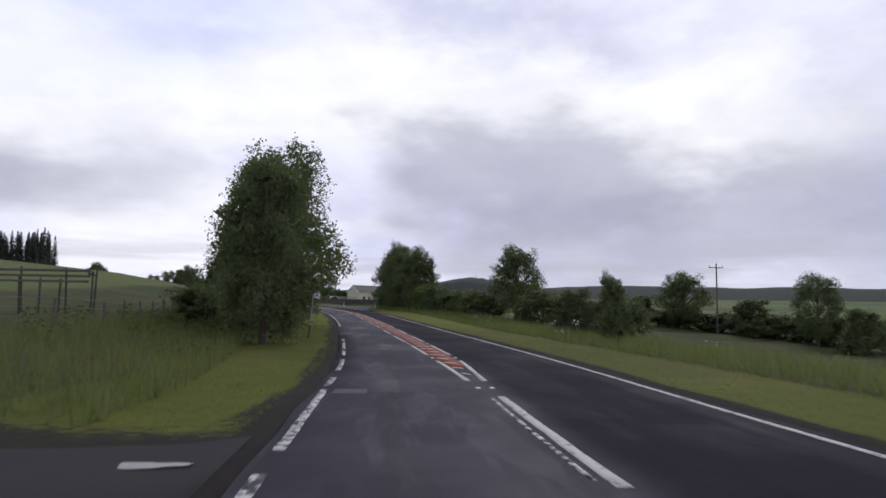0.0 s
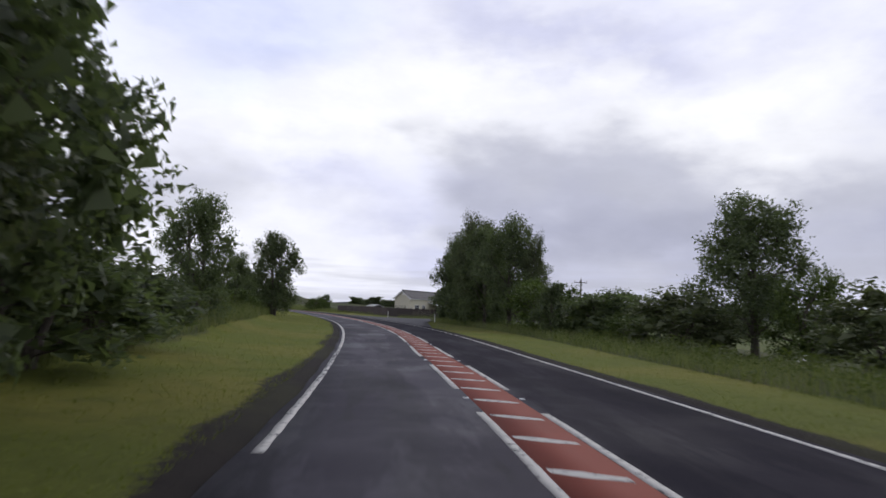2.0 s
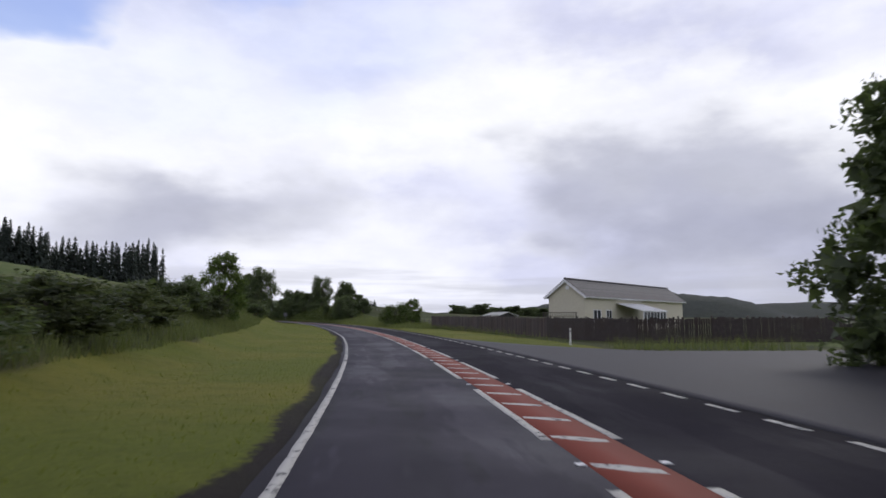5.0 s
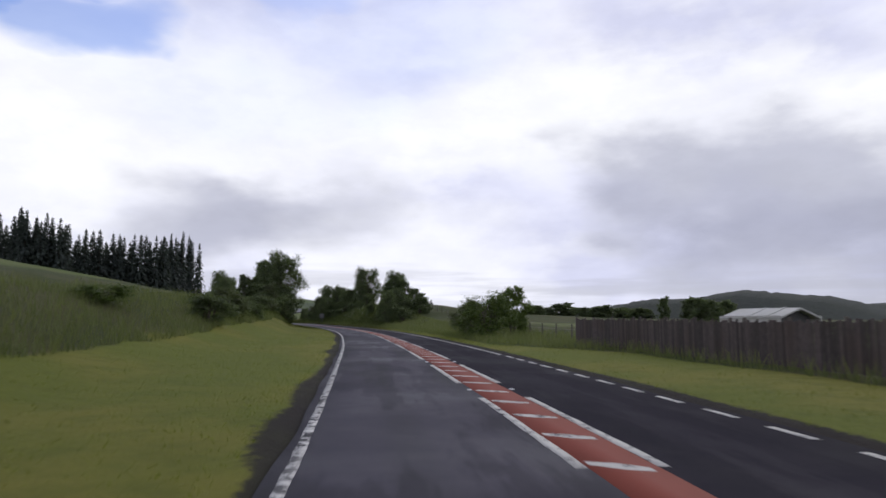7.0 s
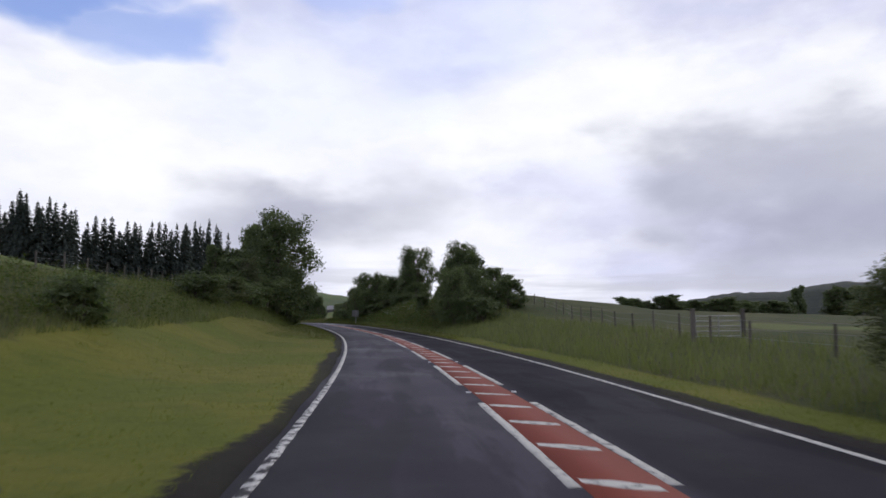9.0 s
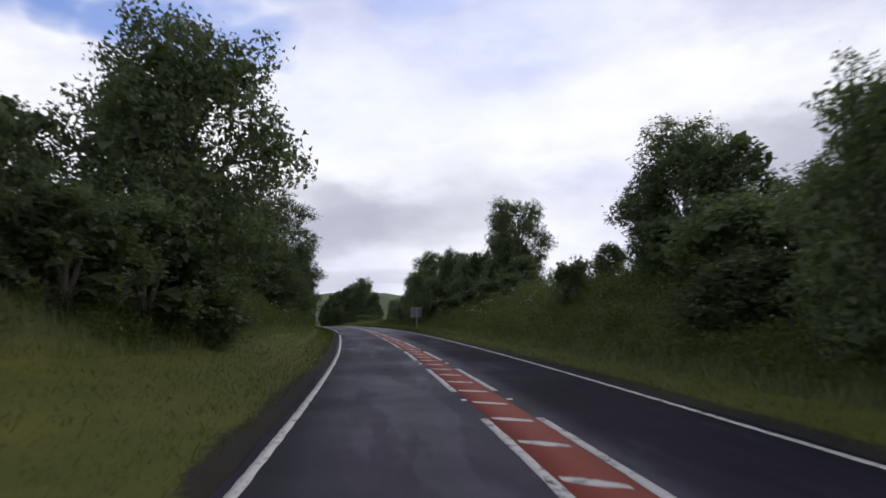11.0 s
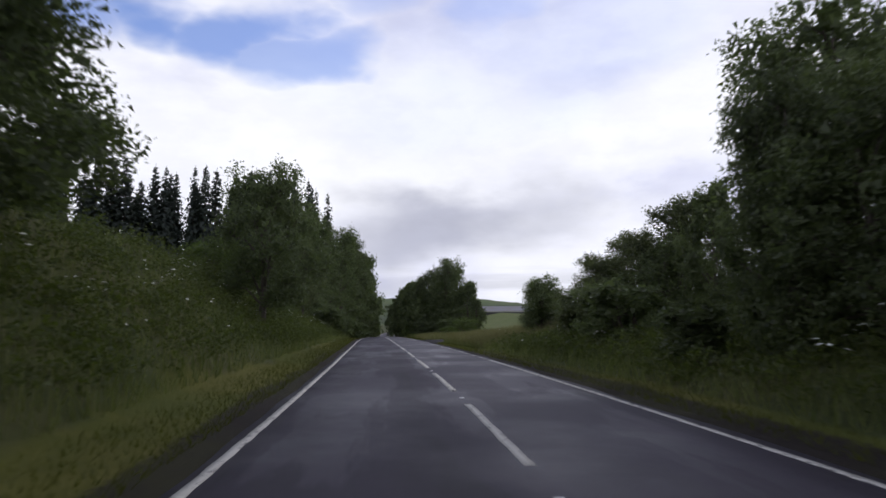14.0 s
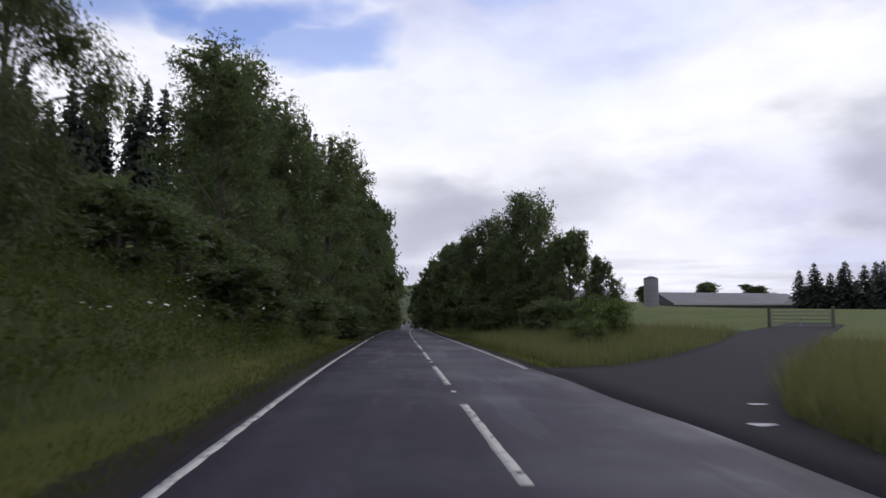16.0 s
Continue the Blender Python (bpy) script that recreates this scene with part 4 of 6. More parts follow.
TREES = [
    ("full", 51, -8.4, 9, 3), ("hedge", 304, -10.5, 10, 3.6), ("hedge", 58, -7.5, 9, 3.6), ("full", 123, 16.5, 9.5, 4), ("tall", 118, 14.2, 11.2, 3.4), ("hedge", 289, -11.5, 4.7, 2.6), ("hedge", 336, -8.4, 5.6, 3.4), ("hedge", 369, -9.8, 6.5, 3.0), ("hedge", 347, 17.5, 8, 3.4),
    ("round", 42.5, -5.5, 12.5, 4.2), ("full", 30.5, -5.0, 9.2, 2.6), ("full", 43.5, -7.2, 8.8, 2.6), ("hedge", 47, -8.6, 7, 2.4), ("airy", 57, -6.6, 13.2, 4.3), ("hedge", 62, -6.6, 8.7, 2.5),
    ("full", 85.5, -9.1, 6.7, 2.1), ("round", 110.6, -10.3, 4.9, 1.5), ("full", 121.5, -7.4, 9.4, 2.9), ("hedge", 125, -10.7, 4.6, 1.4),
    ("light", 181, -10.7, 6.3, 2.1), ("airy", 288, -10.3, 5.0, 1.9), ("hedge", 292, -10.2, 5.0, 1.5), ("hedge", 296, -14.4, 5.3, 1.8),
    ("round", 300.8, -7.9, 13.3, 5.0), ("hedge", 355, 16.2, 7.6, 2.6), ("hedge", 297, -13, 5.6, 3), ("ash", 336, -8.2, 10.8, 4.4),
    ("thorn", 348, -7.4, 6.2, 2.1), ("ash", 362.5, -7.4, 9.7, 4.2),
    ("round", 391, -6.8, 9.7, 3.5), ("airy", 422, -7.9, 8.8, 2.6), ("tall", 448, -10.6, 16.0, 4.8), 
    ("tall", 458, -12.8, 20.2, 5.0), ("tall", 466, -10.2, 19.9, 5.6), ("tall", 476, -7.2, 21, 5.4), ("tall", 488, -6.6, 22, 5.6),
    ("far", 503, -6, 22, 5), ("far", 522, -5.5, 22, 5), ("far", 545, -5, 20, 5), ("hedge", 143, 19, 11.1, 4.4),
    ("round", 137, 18, 13.3, 4.6), ("full", 130, 16.8, 13.3, 4.6), ("airy", 122, 14.8, 13.0, 4), ("round", 113.5, 15.6, 11.7, 4.0), ("airy", 111, 17.2, 9.6, 1.8), ("scrub", 103, 15.5, 5.5, 3.2),
    ("hedge", 98, 14.2, 4.6, 1.7), ("round", 89, 24.5, 11.0, 4.2),
    ("scrub", 84, 24.4, 6.6, 2.2), ("hedge", 37.5, 14.5, 4.5, 1.2), ("thorn", 49, 16.3, 3.8, 1.7), ("light", 228.5, 13.1, 4.6, 1.8),
    ("airy", 231, 12.2, 3.7, 1.2), ("thorn", 234, 11.2, 3.4, 1.7), ("scrub", 223.5, 9.7, 4.4, 2.2), ("thorn", 229, 9.2, 3.4, 1.5),
    ("round", 303.5, 14.8, 7.7, 3.3), ("full", 304.5, 13.4, 6.0, 1.6), ("hedge", 300, 15.4, 6.2, 2.6), ("hedge", 296, 16.6, 4.8, 1.7), ("hedge", 293, 17.1, 3.8, 1.7),
    ("hedge", 288, 15.9, 3.6, 2.2), ("full", 287, 11.6, 6.0, 2.3), ("bush", 309, 10.8, 3.4, 1.4), ("elder", 312, 14.4, 2.6, 1.2), ("ash", 346, 18.4, 11.8, 4.1),
    ("tall", 350, 17.2, 11.8, 2.4), ("full", 364, 15.1, 8.8, 3.4), ("full", 370.5, 13.0, 10.2, 3.6), ("full", 368, 9.6, 7.6, 1.8), ("round", 356, 14.7, 7.1, 2.8),
    ("ash", 363, 13.8, 9.1, 2), ("hedge", 360, 14.5, 7.9, 1.6), ("thorn", 387, 11.6, 4.7, 2.2),
    ("hedge", 378, 13, 6.4, 1.4), ("thorn", 382.5, 13.8, 6.5, 2.5), ("full", 381, 12.6, 4.4, 1.8), ("thorn", 388, 13.6, 5.6, 2.3), ("round", 399.5, 11.4, 4.6, 2.0),
    ("bush", 400.5, 12.2, 4.2, 1.8), ("hedge", 458, 15.6, 6.3, 1.7), ("hedge", 466, 15.3, 9.8, 3), ("full", 474.5, 13.1, 14.9, 4.3),
    ("full", 484, 10.3, 14.0, 4.3), ("far", 497, 7.8, 13.2, 4.2), ("far", 515, 5.8, 12.1, 4.1), ("far", 540, 4.1, 10.8, 3.4),
    ("round", 95, 55.6, 9.6, 4.6), ("ash", 75, 60.7, 9.9, 3.6), ("hedge", 85, 59.4, 6.1, 4.2), ("hedge", 100, 50.7, 5.4, 4.3),
    ("hedge", 66, 57.9, 6.1, 3.3), ("bush", 98, 52.6, 3.2, 3.8), ("elder", 95, 56.1, 3.6, 4.2), ("bush", 92, 59.9, 3.8, 4.1),
    ("bush", 88, 62, 4.0, 3.9), ("elder", 84, 63.7, 4.4, 3.8), ("bush", 80, 64, 4.6, 3.6), ("bush", 76, 64.3, 4.6, 3.4),
    ("elder", 72, 64.2, 5.0, 3.2), ("bush", 68, 64.6, 5.2, 3.1), ("bush", 104, 22.2, 4.0, 3.7), ("elder", 88, 18.9, 4.3, 3.2),
    ("elder", 78, 24, 5.1, 3.5), ("bush", 72, 25.1, 5.1, 3), ("bush", 66, 25.7, 4.5, 2.7), ("airy", 64, 25.9, 7.0, 1.3),
    ("bush", 60, 26, 5.0, 2.2), ("hedge", 338, 16.1, 4.5, 2.4), ("bush", 332, 13.3, 2.7, 1.3), ("bush", 342, 13.7, 2.8, 2),
    ("full", 355, 7.9, 7.8, 1.7), 
]
for kind, s, d, h, r in TREES:
    plant(kind, s, d, h, r)
BUSHES = [
    ("bush", 432, -9.6, 4.0, 2.6), ("bush", 440, -10.2, 4.4, 2.8), ("elder", 426, -10, 3.2, 2.2), ("hedge", 479, 12, 11, 4), ("hedge", 470, 14, 9, 3.6),
    ("full", 361, 10.6, 6.2, 2.4), ("full", 366, 10.6, 6.8, 2.6), ("bush", 357, 10.4, 3.2, 2.0),
    ("bush", 297, -8.2, 5.0, 2.8), ("bush", 300, -6.9, 3.6, 2.2), ("elder", 302, -8.2, 4.2, 2.4), ("bush", 293, -9.0, 4.0, 2.4), ("bush", 306, -8.6, 3.4, 2.0),
    ("bush", 44, -6.4, 3.2, 2.4), ("bush", 38.5, -7.4, 3.4, 2.0), ("bush", 35.5, -8.6, 3.0, 2.0), ("elder", 50, -6.8, 2.6, 2.2), ("bush", 64, -7.2, 3.4, 2.6), ("bush", 70, -8, 3, 2.4), ("scrub", 117, -10, 1.3, 1.8), ("bush", 345, 14.5, 3, 2.2), ("elder", 349, 13.5, 2.6, 2.0), ("bush", 351, 18, 4, 2.6),
    ("bush", 96, 17, 4.2, 2.8), ("bush", 100, 20, 4.6, 3), ("scrub", 92, 17.5, 2.4, 1.8), ("scrub", 208, -13.5, 1.2, 1.8),
    ("bush", 222, -11, 2.5, 1.8), ("elder", 233, -11.8, 2.7, 2.0), ("bush", 237, -12, 2.8, 1.8), ("bush", 246, -10.5, 2.2, 1.3), 
    ("scrub", 190, -13, 1.3, 2.0), ("elder", 174, -11, 2.2, 2.4), ("bush", 168, -12, 2.6, 2.4), ("scrub", 130, -8.5, 2.6, 2.4), ("bush", 138, -9.5, 2.4, 2.4),
    ("elder", 146, -10, 2.4, 2.4), ("scrub", 104, -10, 1.8, 1.8), ("elder", 154, -10.5, 2.2, 2.4), ("bush", 270, -11.6, 2.6, 2.2), ("elder", 278, -11.1, 2.8, 2.4),
    ("bush", 286, -10.1, 3, 2.4), ("bush", 318, -9.4, 1.4, 1.8), ("elder", 314, -11.6, 1.5, 1.8), ("scrub", 397, -11, 3, 2.4),
    ("elder", 362, -8.5, 3, 2.2), ("bush", 436, -6.5, 3.4, 2.6), ("bush", 448, -5.5, 3.2, 2.6), ("bush", 462, -4.5, 3.4, 2.8),
    ("bush", 480, -4, 3.4, 2.8), ("bush", 500, -3.5, 3.4, 2.8), ("scrub", 444, 11.5, 2.8, 1.7), ("scrub", 450, 13, 3.0, 1.8), ("scrub", 439.5, 9.2, 1.9, 1.2),
    ("bush", 455, 10.5, 3.2, 2), ("bush", 379.5, 9.8, 3.3, 2.0), ("bush", 383, 10.4, 3.2, 1.9), ("elder", 386, 10, 2.8, 1.8), ("bush", 371, 8.6, 2.2, 1.4), ("bush", 366, 13, 3.6, 2.6), ("bush", 373, 13.5, 4, 2.8), ("bush", 360, 10.5, 3, 2.2),
    ("bush", 352, 11, 3, 2.2), ("bush", 301.5, 13.4, 3.4, 2.0), ("bush", 296, 13.6, 4.2, 3), ("bush", 290.5, 13.2, 4, 2.8), ("full", 285, 9.6, 6.2, 2.1), ("elder", 292, 10.6, 2.6, 2), ("bush", 282, 11.5, 3, 2.2), ("bush", 470, 8.6, 3.4, 2.4),
    ("bush", 486, 8, 3.4, 2.4), ("bush", 504, 7.6, 3.4, 2.6), ("bush", 131, 15.4, 2.4, 1.8),
]
for kind, s, d, h, r in BUSHES:
    plant(kind, s, d, h, r)


def spruce_model(name, seed, label):
    rnd = random.Random(seed)
    root = thing(name, label, "conifer")
    bm = bmesh.new()
    tube(bm, [(0, 0, -0.5), (0.05, 0, 4), (0, 0.05, 8), (0, 0, 10)], [0.16, 0.12, 0.06, 0.015], 6)
    part("trunk", bm, BARK, root)
    verts, faces = [], []
    z = 0.5 + rnd.uniform(0, 0.4)
    while z < 9.75:
        u = max(0, z - 2) / 8
        reach = 1.75 * (1 - u) ** 0.85 * (0.75 + 0.25 * min(1, u * 5)) + 0.07
        n = 9 if u < 0.8 else 6
        for k in range(n):
            a = 2 * math.pi * (k + rnd.random() * 0.8) / n
            ln = reach * rnd.uniform(0.55, 1.15)
            out, side = np.array((math.cos(a), math.sin(a), 0)), np.array((-math.sin(a), math.cos(a), 0))
            up = 0.12 + 0.5 * u + rnd.uniform(-0.12, 0.12)
            lift = rnd.uniform(-0.16, 0.16)
            for t0, t1, w0, w1 in ((0.05, 0.45, 0.05, 0.17), (0.45, 0.8, 0.17, 0.12), (0.8, 1.0, 0.12, 0.01)):
                base = len(verts)
                for tt, w in ((t0, w0), (t1, w1)):
                    c = np.array((0, 0, z + lift)) + out * ln * tt + np.array((0, 0, up * ln * tt - 0.62 * ln * tt * tt))
                    w = w * (0.45 + 0.7 * reach)
                    verts += [c + side * w + (0, 0, -0.06), c - side * w + (0, 0, -0.06)]
                faces.append((base, base + 1, base + 3, base + 2))
            for _ in range(4):
                tt = rnd.uniform(0.2, 1.0)
                c = np.array((0, 0, z + lift)) + out * ln * tt + np.array((0, 0, up * ln * tt - 0.62 * ln * tt * tt))
                w = rnd.uniform(0.12, 0.26) * (0.45 + reach * 0.55)
                base = len(verts)
                sd = side * rnd.choice((-1, 1))
                verts += [c, c + sd * w + out * w * 0.5, c + sd * w * 0.7 + (0, 0, -w * 1.2), c + (0, 0, -w * 0.8)]
                faces.append((base, base + 1, base + 2, base + 3))
        z += rnd.uniform(0.30, 0.46) * (1.1 - 0.45 * u)
    part("foliage", mesh_of("foliage", verts, faces, NEEDLE), None, root)
    root.location = (0, 0, -200)
    return root


SPRUCES = [spruce_model("spruce_tree", k, "tall dark spruce at the edge of the plantation") for k in (3, 4, 5)]


def ground_height(x, y):
    k = int(np.argmin((CURVE[:, 0] - x) ** 2 + (CURVE[:, 1] - y) ** 2))
    p, t, r = frame_at(ARC[k])
    dd = float((x - p[0]) * r[0] + (y - p[1]) * r[1])
    return float(p[2] + rise(ARC[k], dd))


def conifer(x, y, base, height, radius, seed):
    rnd = random.Random(seed)
    m = Matrix.Translation((x, y, base)) @ Matrix.Rotation(rnd.uniform(0, 6.28), 4, "Z") @ Matrix.Diagonal((radius / 1.5, radius / 1.5, height / 10, 1))
    return tagged(copy_thing(SPRUCES[seed % 3], m), group="spruces of the plantation")


rnd = random.Random(5)
# the edge of the plantation: plan and the height of the tops
EDGE = [(-300, 376, 51.5), (-292, 381, 50), (-288, 387, 48), (-288, 402, 45.5), (-284, 415, 43.5), (-281, 421, 45.5), (-273, 434, 45.5), (-276, 447, 48.5), (-281, 462, 50.5), (-282, 474, 46.5)]
steps = np.linspace(0, len(EDGE) - 1, 36)
for row in range(2):
    for k, u in enumerate(steps):
        if row and k % 3 == 2:
            continue
        x, y, top = (float(np.interp(u, range(len(EDGE)), [e[i] for e in EDGE])) for i in range(3))
        x, y = x + rnd.uniform(-2, 2) - row * 9, y + rnd.uniform(-1.5, 1.5) + row * 2
        g = ground_height(x, y)
        top += rnd.choice((1.5, 0.5, 0, -1.5, -3.5)) - row * 3
        conifer(x, y, g - 0.5, top - g, rnd.uniform(3.6, 4.8), k * 2 + row)

# a belt of trees beyond the pasture, and trees behind the farm
def far_tree(x, y, h, r, seed):
    m = Matrix.Translation((x, y, ground_height(x, y) - 0.3)) @ Matrix.Rotation(seed * 1.7, 4, "Z") @ Matrix.Diagonal((r / 4.1, r / 4.1, h / 10, 1))
    tagged(copy_thing(MODELS["far"], m), "dark tree in the belt beyond the fields", group="trees beyond the fields")


rnd = random.Random(21)
for k, az in enumerate((9.2, 8, 6.8, 5.6, 4.3, 3.2, 2, 0.9, -0.2, -1.9, -4.2, -5.4, -6.8)):
    reach = 235 + rnd.uniform(-14, 14)
    far_tree(-44 - math.sin(radians(az)) * reach, 178 + math.cos(radians(az)) * reach, (5.2, 8.4)[k > 8] + rnd.uniform(-1, 1.2), 2.4 if az == -1.9 else 5.4, k)
for k, (x, y, h, r) in enumerate(((-246, 592, 7, 4), (-228, 600, 9, 5), (-212, 598, 8, 6), (-190, 566, 8, 5), (-183, 562, 8, 5), (-176, 556, 8, 5), (-170, 549, 8, 5), (-164, 543, 8, 5), (-158, 537, 8, 5), (-152, 530, 8, 5))):
    far_tree(x, y, h, r, k + 20)

# distant hills and woods
def hill(name, az0, az1, dist, top, mat, label, seed, rough=0.2, depth=500, base=-20):
    rng = np.random.default_rng(seed)
    n = 90
    az = np.radians(np.linspace(az0, az1, n))
    u = np.linspace(0, 1, n)
    prof = top * (np.sin(np.pi * u) ** 0.6) * (1 + rough * 0.5 * np.sin(u * 13 + seed) + rough * 0.3 * np.sin(u * 31 + 2 * seed)) + rough * top * 0.08 * rng.normal(size=n)
    rows = []
    for f, h in ((0.0, 0.0), (0.3, 0.45), (0.6, 0.85), (1.0, 1.0), (1.5, 0.6), (2.2, 0.0)):
        dd = dist + depth * f
        rows.append(np.stack([-np.sin(az) * dd - 90, np.cos(az) * dd + 180, base + prof * h], -1))
    v = np.concatenate(rows)
    k = np.arange(len(v)).reshape(len(rows), n)
    f = np.stack([k[:-1, :-1], k[:-1, 1:], k[1:, 1:], k[1:, :-1]], -1).reshape(-1, 4)
    me = mesh_of(name, v, f, mat)
    return tagged(new(name, me), label, "hill", kind="structure")


hill("hill_wooded", -28, 7, 430, 46, WOODLAND, "dark wooded ridge beyond the fields", 3, 0.1, 160)
hill("hill_pale", 20, 62, 2200, 165, FAR_LAND, "pale green grazing hills in the distance", 5, 0.15, 900)
hill("hill_far", -70, 30, 2600, 95, WOODLAND, "long dark hills along the skyline", 8, 0.2, 900)


# ---- the bungalow beside the junction ----
def local(origin, across, along, up=0.0):
    """Pose with x across the gable, y along the ridge."""
    a, b = Vector((*across, 0)).normalized(), Vector((*along, 0)).normalized()
    m = Matrix(((a.x, b.x, 0, origin[0]), (a.y, b.y, 0, origin[1]), (0, 0, 1, origin[2] + up), (0, 0, 0, 1)))
    return m


def build_house():
    apex = (-25.3, 186.7)
    ground = 0.35
    root = thing("bungalow", "cream rendered bungalow with a dark grey tiled roof", "house", local((apex[0], apex[1], ground), (0.893, -0.45), (0.45, 0.893)))
    half, length, eave, ridge = 1.95, 26.0, 3.75, 5.2
    bm = bmesh.new()
    prof = [(-half, -0.4), (half, -0.4), (half, eave), (0, ridge - 0.12), (-half, eave)]
    front = [bm.verts.new((x, 0, z)) for x, z in prof]
    back = [bm.verts.new((x, length, z)) for x, z in prof]
    bm.faces.new(front)
    bm.faces.new(back[::-1])
    for k in range(5):
        bm.faces.new((front[k], back[k], back[(k + 1) % 5], front[(k + 1) % 5]))
    bmesh.ops.recalc_face_normals(bm, faces=bm.faces)
    part("wall", bm, RENDER, root)
    slope = math.hypot(half + 0.4, ridge - eave + 0.25)
    tilt = math.atan2(ridge - eave, half)
    for side in (-1, 1):
        bm = bmesh.new()
        turn = Matrix.Translation((0, 0, ridge)) @ Matrix.Rotation(side * tilt, 4, "Y")
        box(bm, side * slope / 2, length / 2, 0.0, slope, length + 0.5, 0.10, turn)
        roof = part("roof", bm, SLATE, root)
        rows = 13
        for k in range(rows):
            bm = bmesh.new()
            box(bm, side * (slope * (k + 0.5) / rows), length / 2, 0.075 + 0.0, slope / rows + 0.03, length + 0.54, 0.035, turn @ Matrix.Translation((side * slope * (k + 0.5) / rows, 0, 0.07)) @ Matrix.Rotation(side * -0.05, 4, "Y") @ Matrix.Translation((-side * slope * (k + 0.5) / rows, 0, -0.07)), 0.008)
            part("tile_course", bm, SLATE, roof)
        bm = bmesh.new()
        box(bm, side * slope / 2, -0.27, -0.06, slope + 0.04, 0.04, 0.22, turn, 0.006)
        part("bargeboard", bm, WHITE_TRIM, root, "white painted bargeboard")
        bm = bmesh.new()
        box(bm, side * (half + 0.36), length / 2, eave - 0.28, 0.12, length + 0.5, 0.11, None, 0.02)
        part("gutter", bm, WHITE_TRIM, root, "white rainwater gutter")
        bm = bmesh.new()
        box(bm, side * (half + 0.2), length / 2, eave - 0.33, 0.36, length + 0.4, 0.03)
        part("soffit", bm, WHITE_TRIM, root)
    bm = bmesh.new()
    tube(bm, [(0, -0.25, ridge + 0.13), (0, length + 0.25, ridge + 0.13)], [0.12, 0.12], 8)
    part("ridge_tiles", bm, SLATE, root)
    bm = bmesh.new()
    box(bm, 0.15, -0.03, ridge - 0.75, 0.35, 0.06, 0.35, None, 0.01)
    part("gable_vent", bm, WHITE_TRIM, root)
    for y0, w in ((2.6, 1.6), (5.2, 1.2)):
        bm = bmesh.new()
        for dx, dz, sx, sz in ((0, 0.55, w + 0.1, 0.07), (0, -0.55, w + 0.1, 0.07), (-w / 2, 0, 0.07, 1.1), (w / 2, 0, 0.07, 1.1), (0, 0, 0.05, 1.05)):
            box(bm, half + 0.02, y0 + dx, 1.75 + dz, 0.06, sx, sz)
        win = part("window", bm, WHITE_TRIM, root)
        bm = bmesh.new()
        box(bm, half + 0.008, y0, 1.75, 0.012, w - 0.05, 1.05)
        part("pane", bm, DARK_GLASS_AND_BAY, win)
    # lean-to conservatory on the long side
    cons = bmesh.new()
    for k in range(8):
        y = 7.0 + k * 0.85
        box(cons, half + 2.9, y, 1.15, 0.07, 0.07, 2.1)
    box(cons, half + 2.9, 10.0, 2.2, 0.12, 6.1, 0.12)
    box(cons, half + 2.9, 10.0, 0.95, 0.10, 6.1, 0.10)
    room = part("conservatory", cons, WHITE_TRIM, root, "white framed lean-to conservatory")
    bm = bmesh.new()
    box(bm, half + 2.9, 10.0, 0.45, 0.16, 6.0, 0.9)
    part("dwarf_wall", bm, RENDER, room)
    bm = bmesh.new()
    box(bm, half + 2.88, 10.0, 1.58, 0.02, 5.9, 1.1)
    part("glazing", bm, DARK_GLASS_AND_BAY, room)
    bm = bmesh.new()
    m = Matrix.Translation((half + 1.5, 10.0, 2.62)) @ Matrix.Rotation(0.27, 4, "Y")
    box(bm, 0, 0, 0, 3.2, 6.3, 0.05, m)
    part("conservatory_roof", bm, POLYCARB, room)
    for k in range(9):
        bm = bmesh.new()
        box(bm, 0, -3.1 + k * 0.775, 0.045, 3.2, 0.06, 0.05, m)
        part("glazing_bar", bm, WHITE_TRIM, room)
    bm = bmesh.new()
    for k in range(15):
        box(bm, -1.6 + k * 0.25, -1.6, 1.85, 0.04, 0.04, 0.34)
    box(bm, 0.15, -1.6, 2.03, 3.7, 0.06, 0.05)
    box(bm, 0.15, -1.6, 1.66, 3.7, 0.06, 0.05)
    for x in (-1.6, 1.9):
        box(bm, x, -1.6, 0.9, 0.08, 0.08, 2.2)
    part("trellis", bm, POST_WOOD, root, "weathered wooden trellis")
    return root


build_house()


def board_mesh(seed):
    rnd = random.Random(seed)
    bm = bmesh.new()
    h = 1.5 + rnd.uniform(-0.05, 0.06)
    box(bm, 0, 0, h / 2 - 0.02, rnd.uniform(0.105, 0.125), 0.022, h, Matrix.Rotation(rnd.uniform(-0.012, 0.012), 4, "Y"), 0.004)
    return bm_mesh("board", bm, WOOD_FENCE)


BOARDS = [board_mesh(k) for k in range(6)]


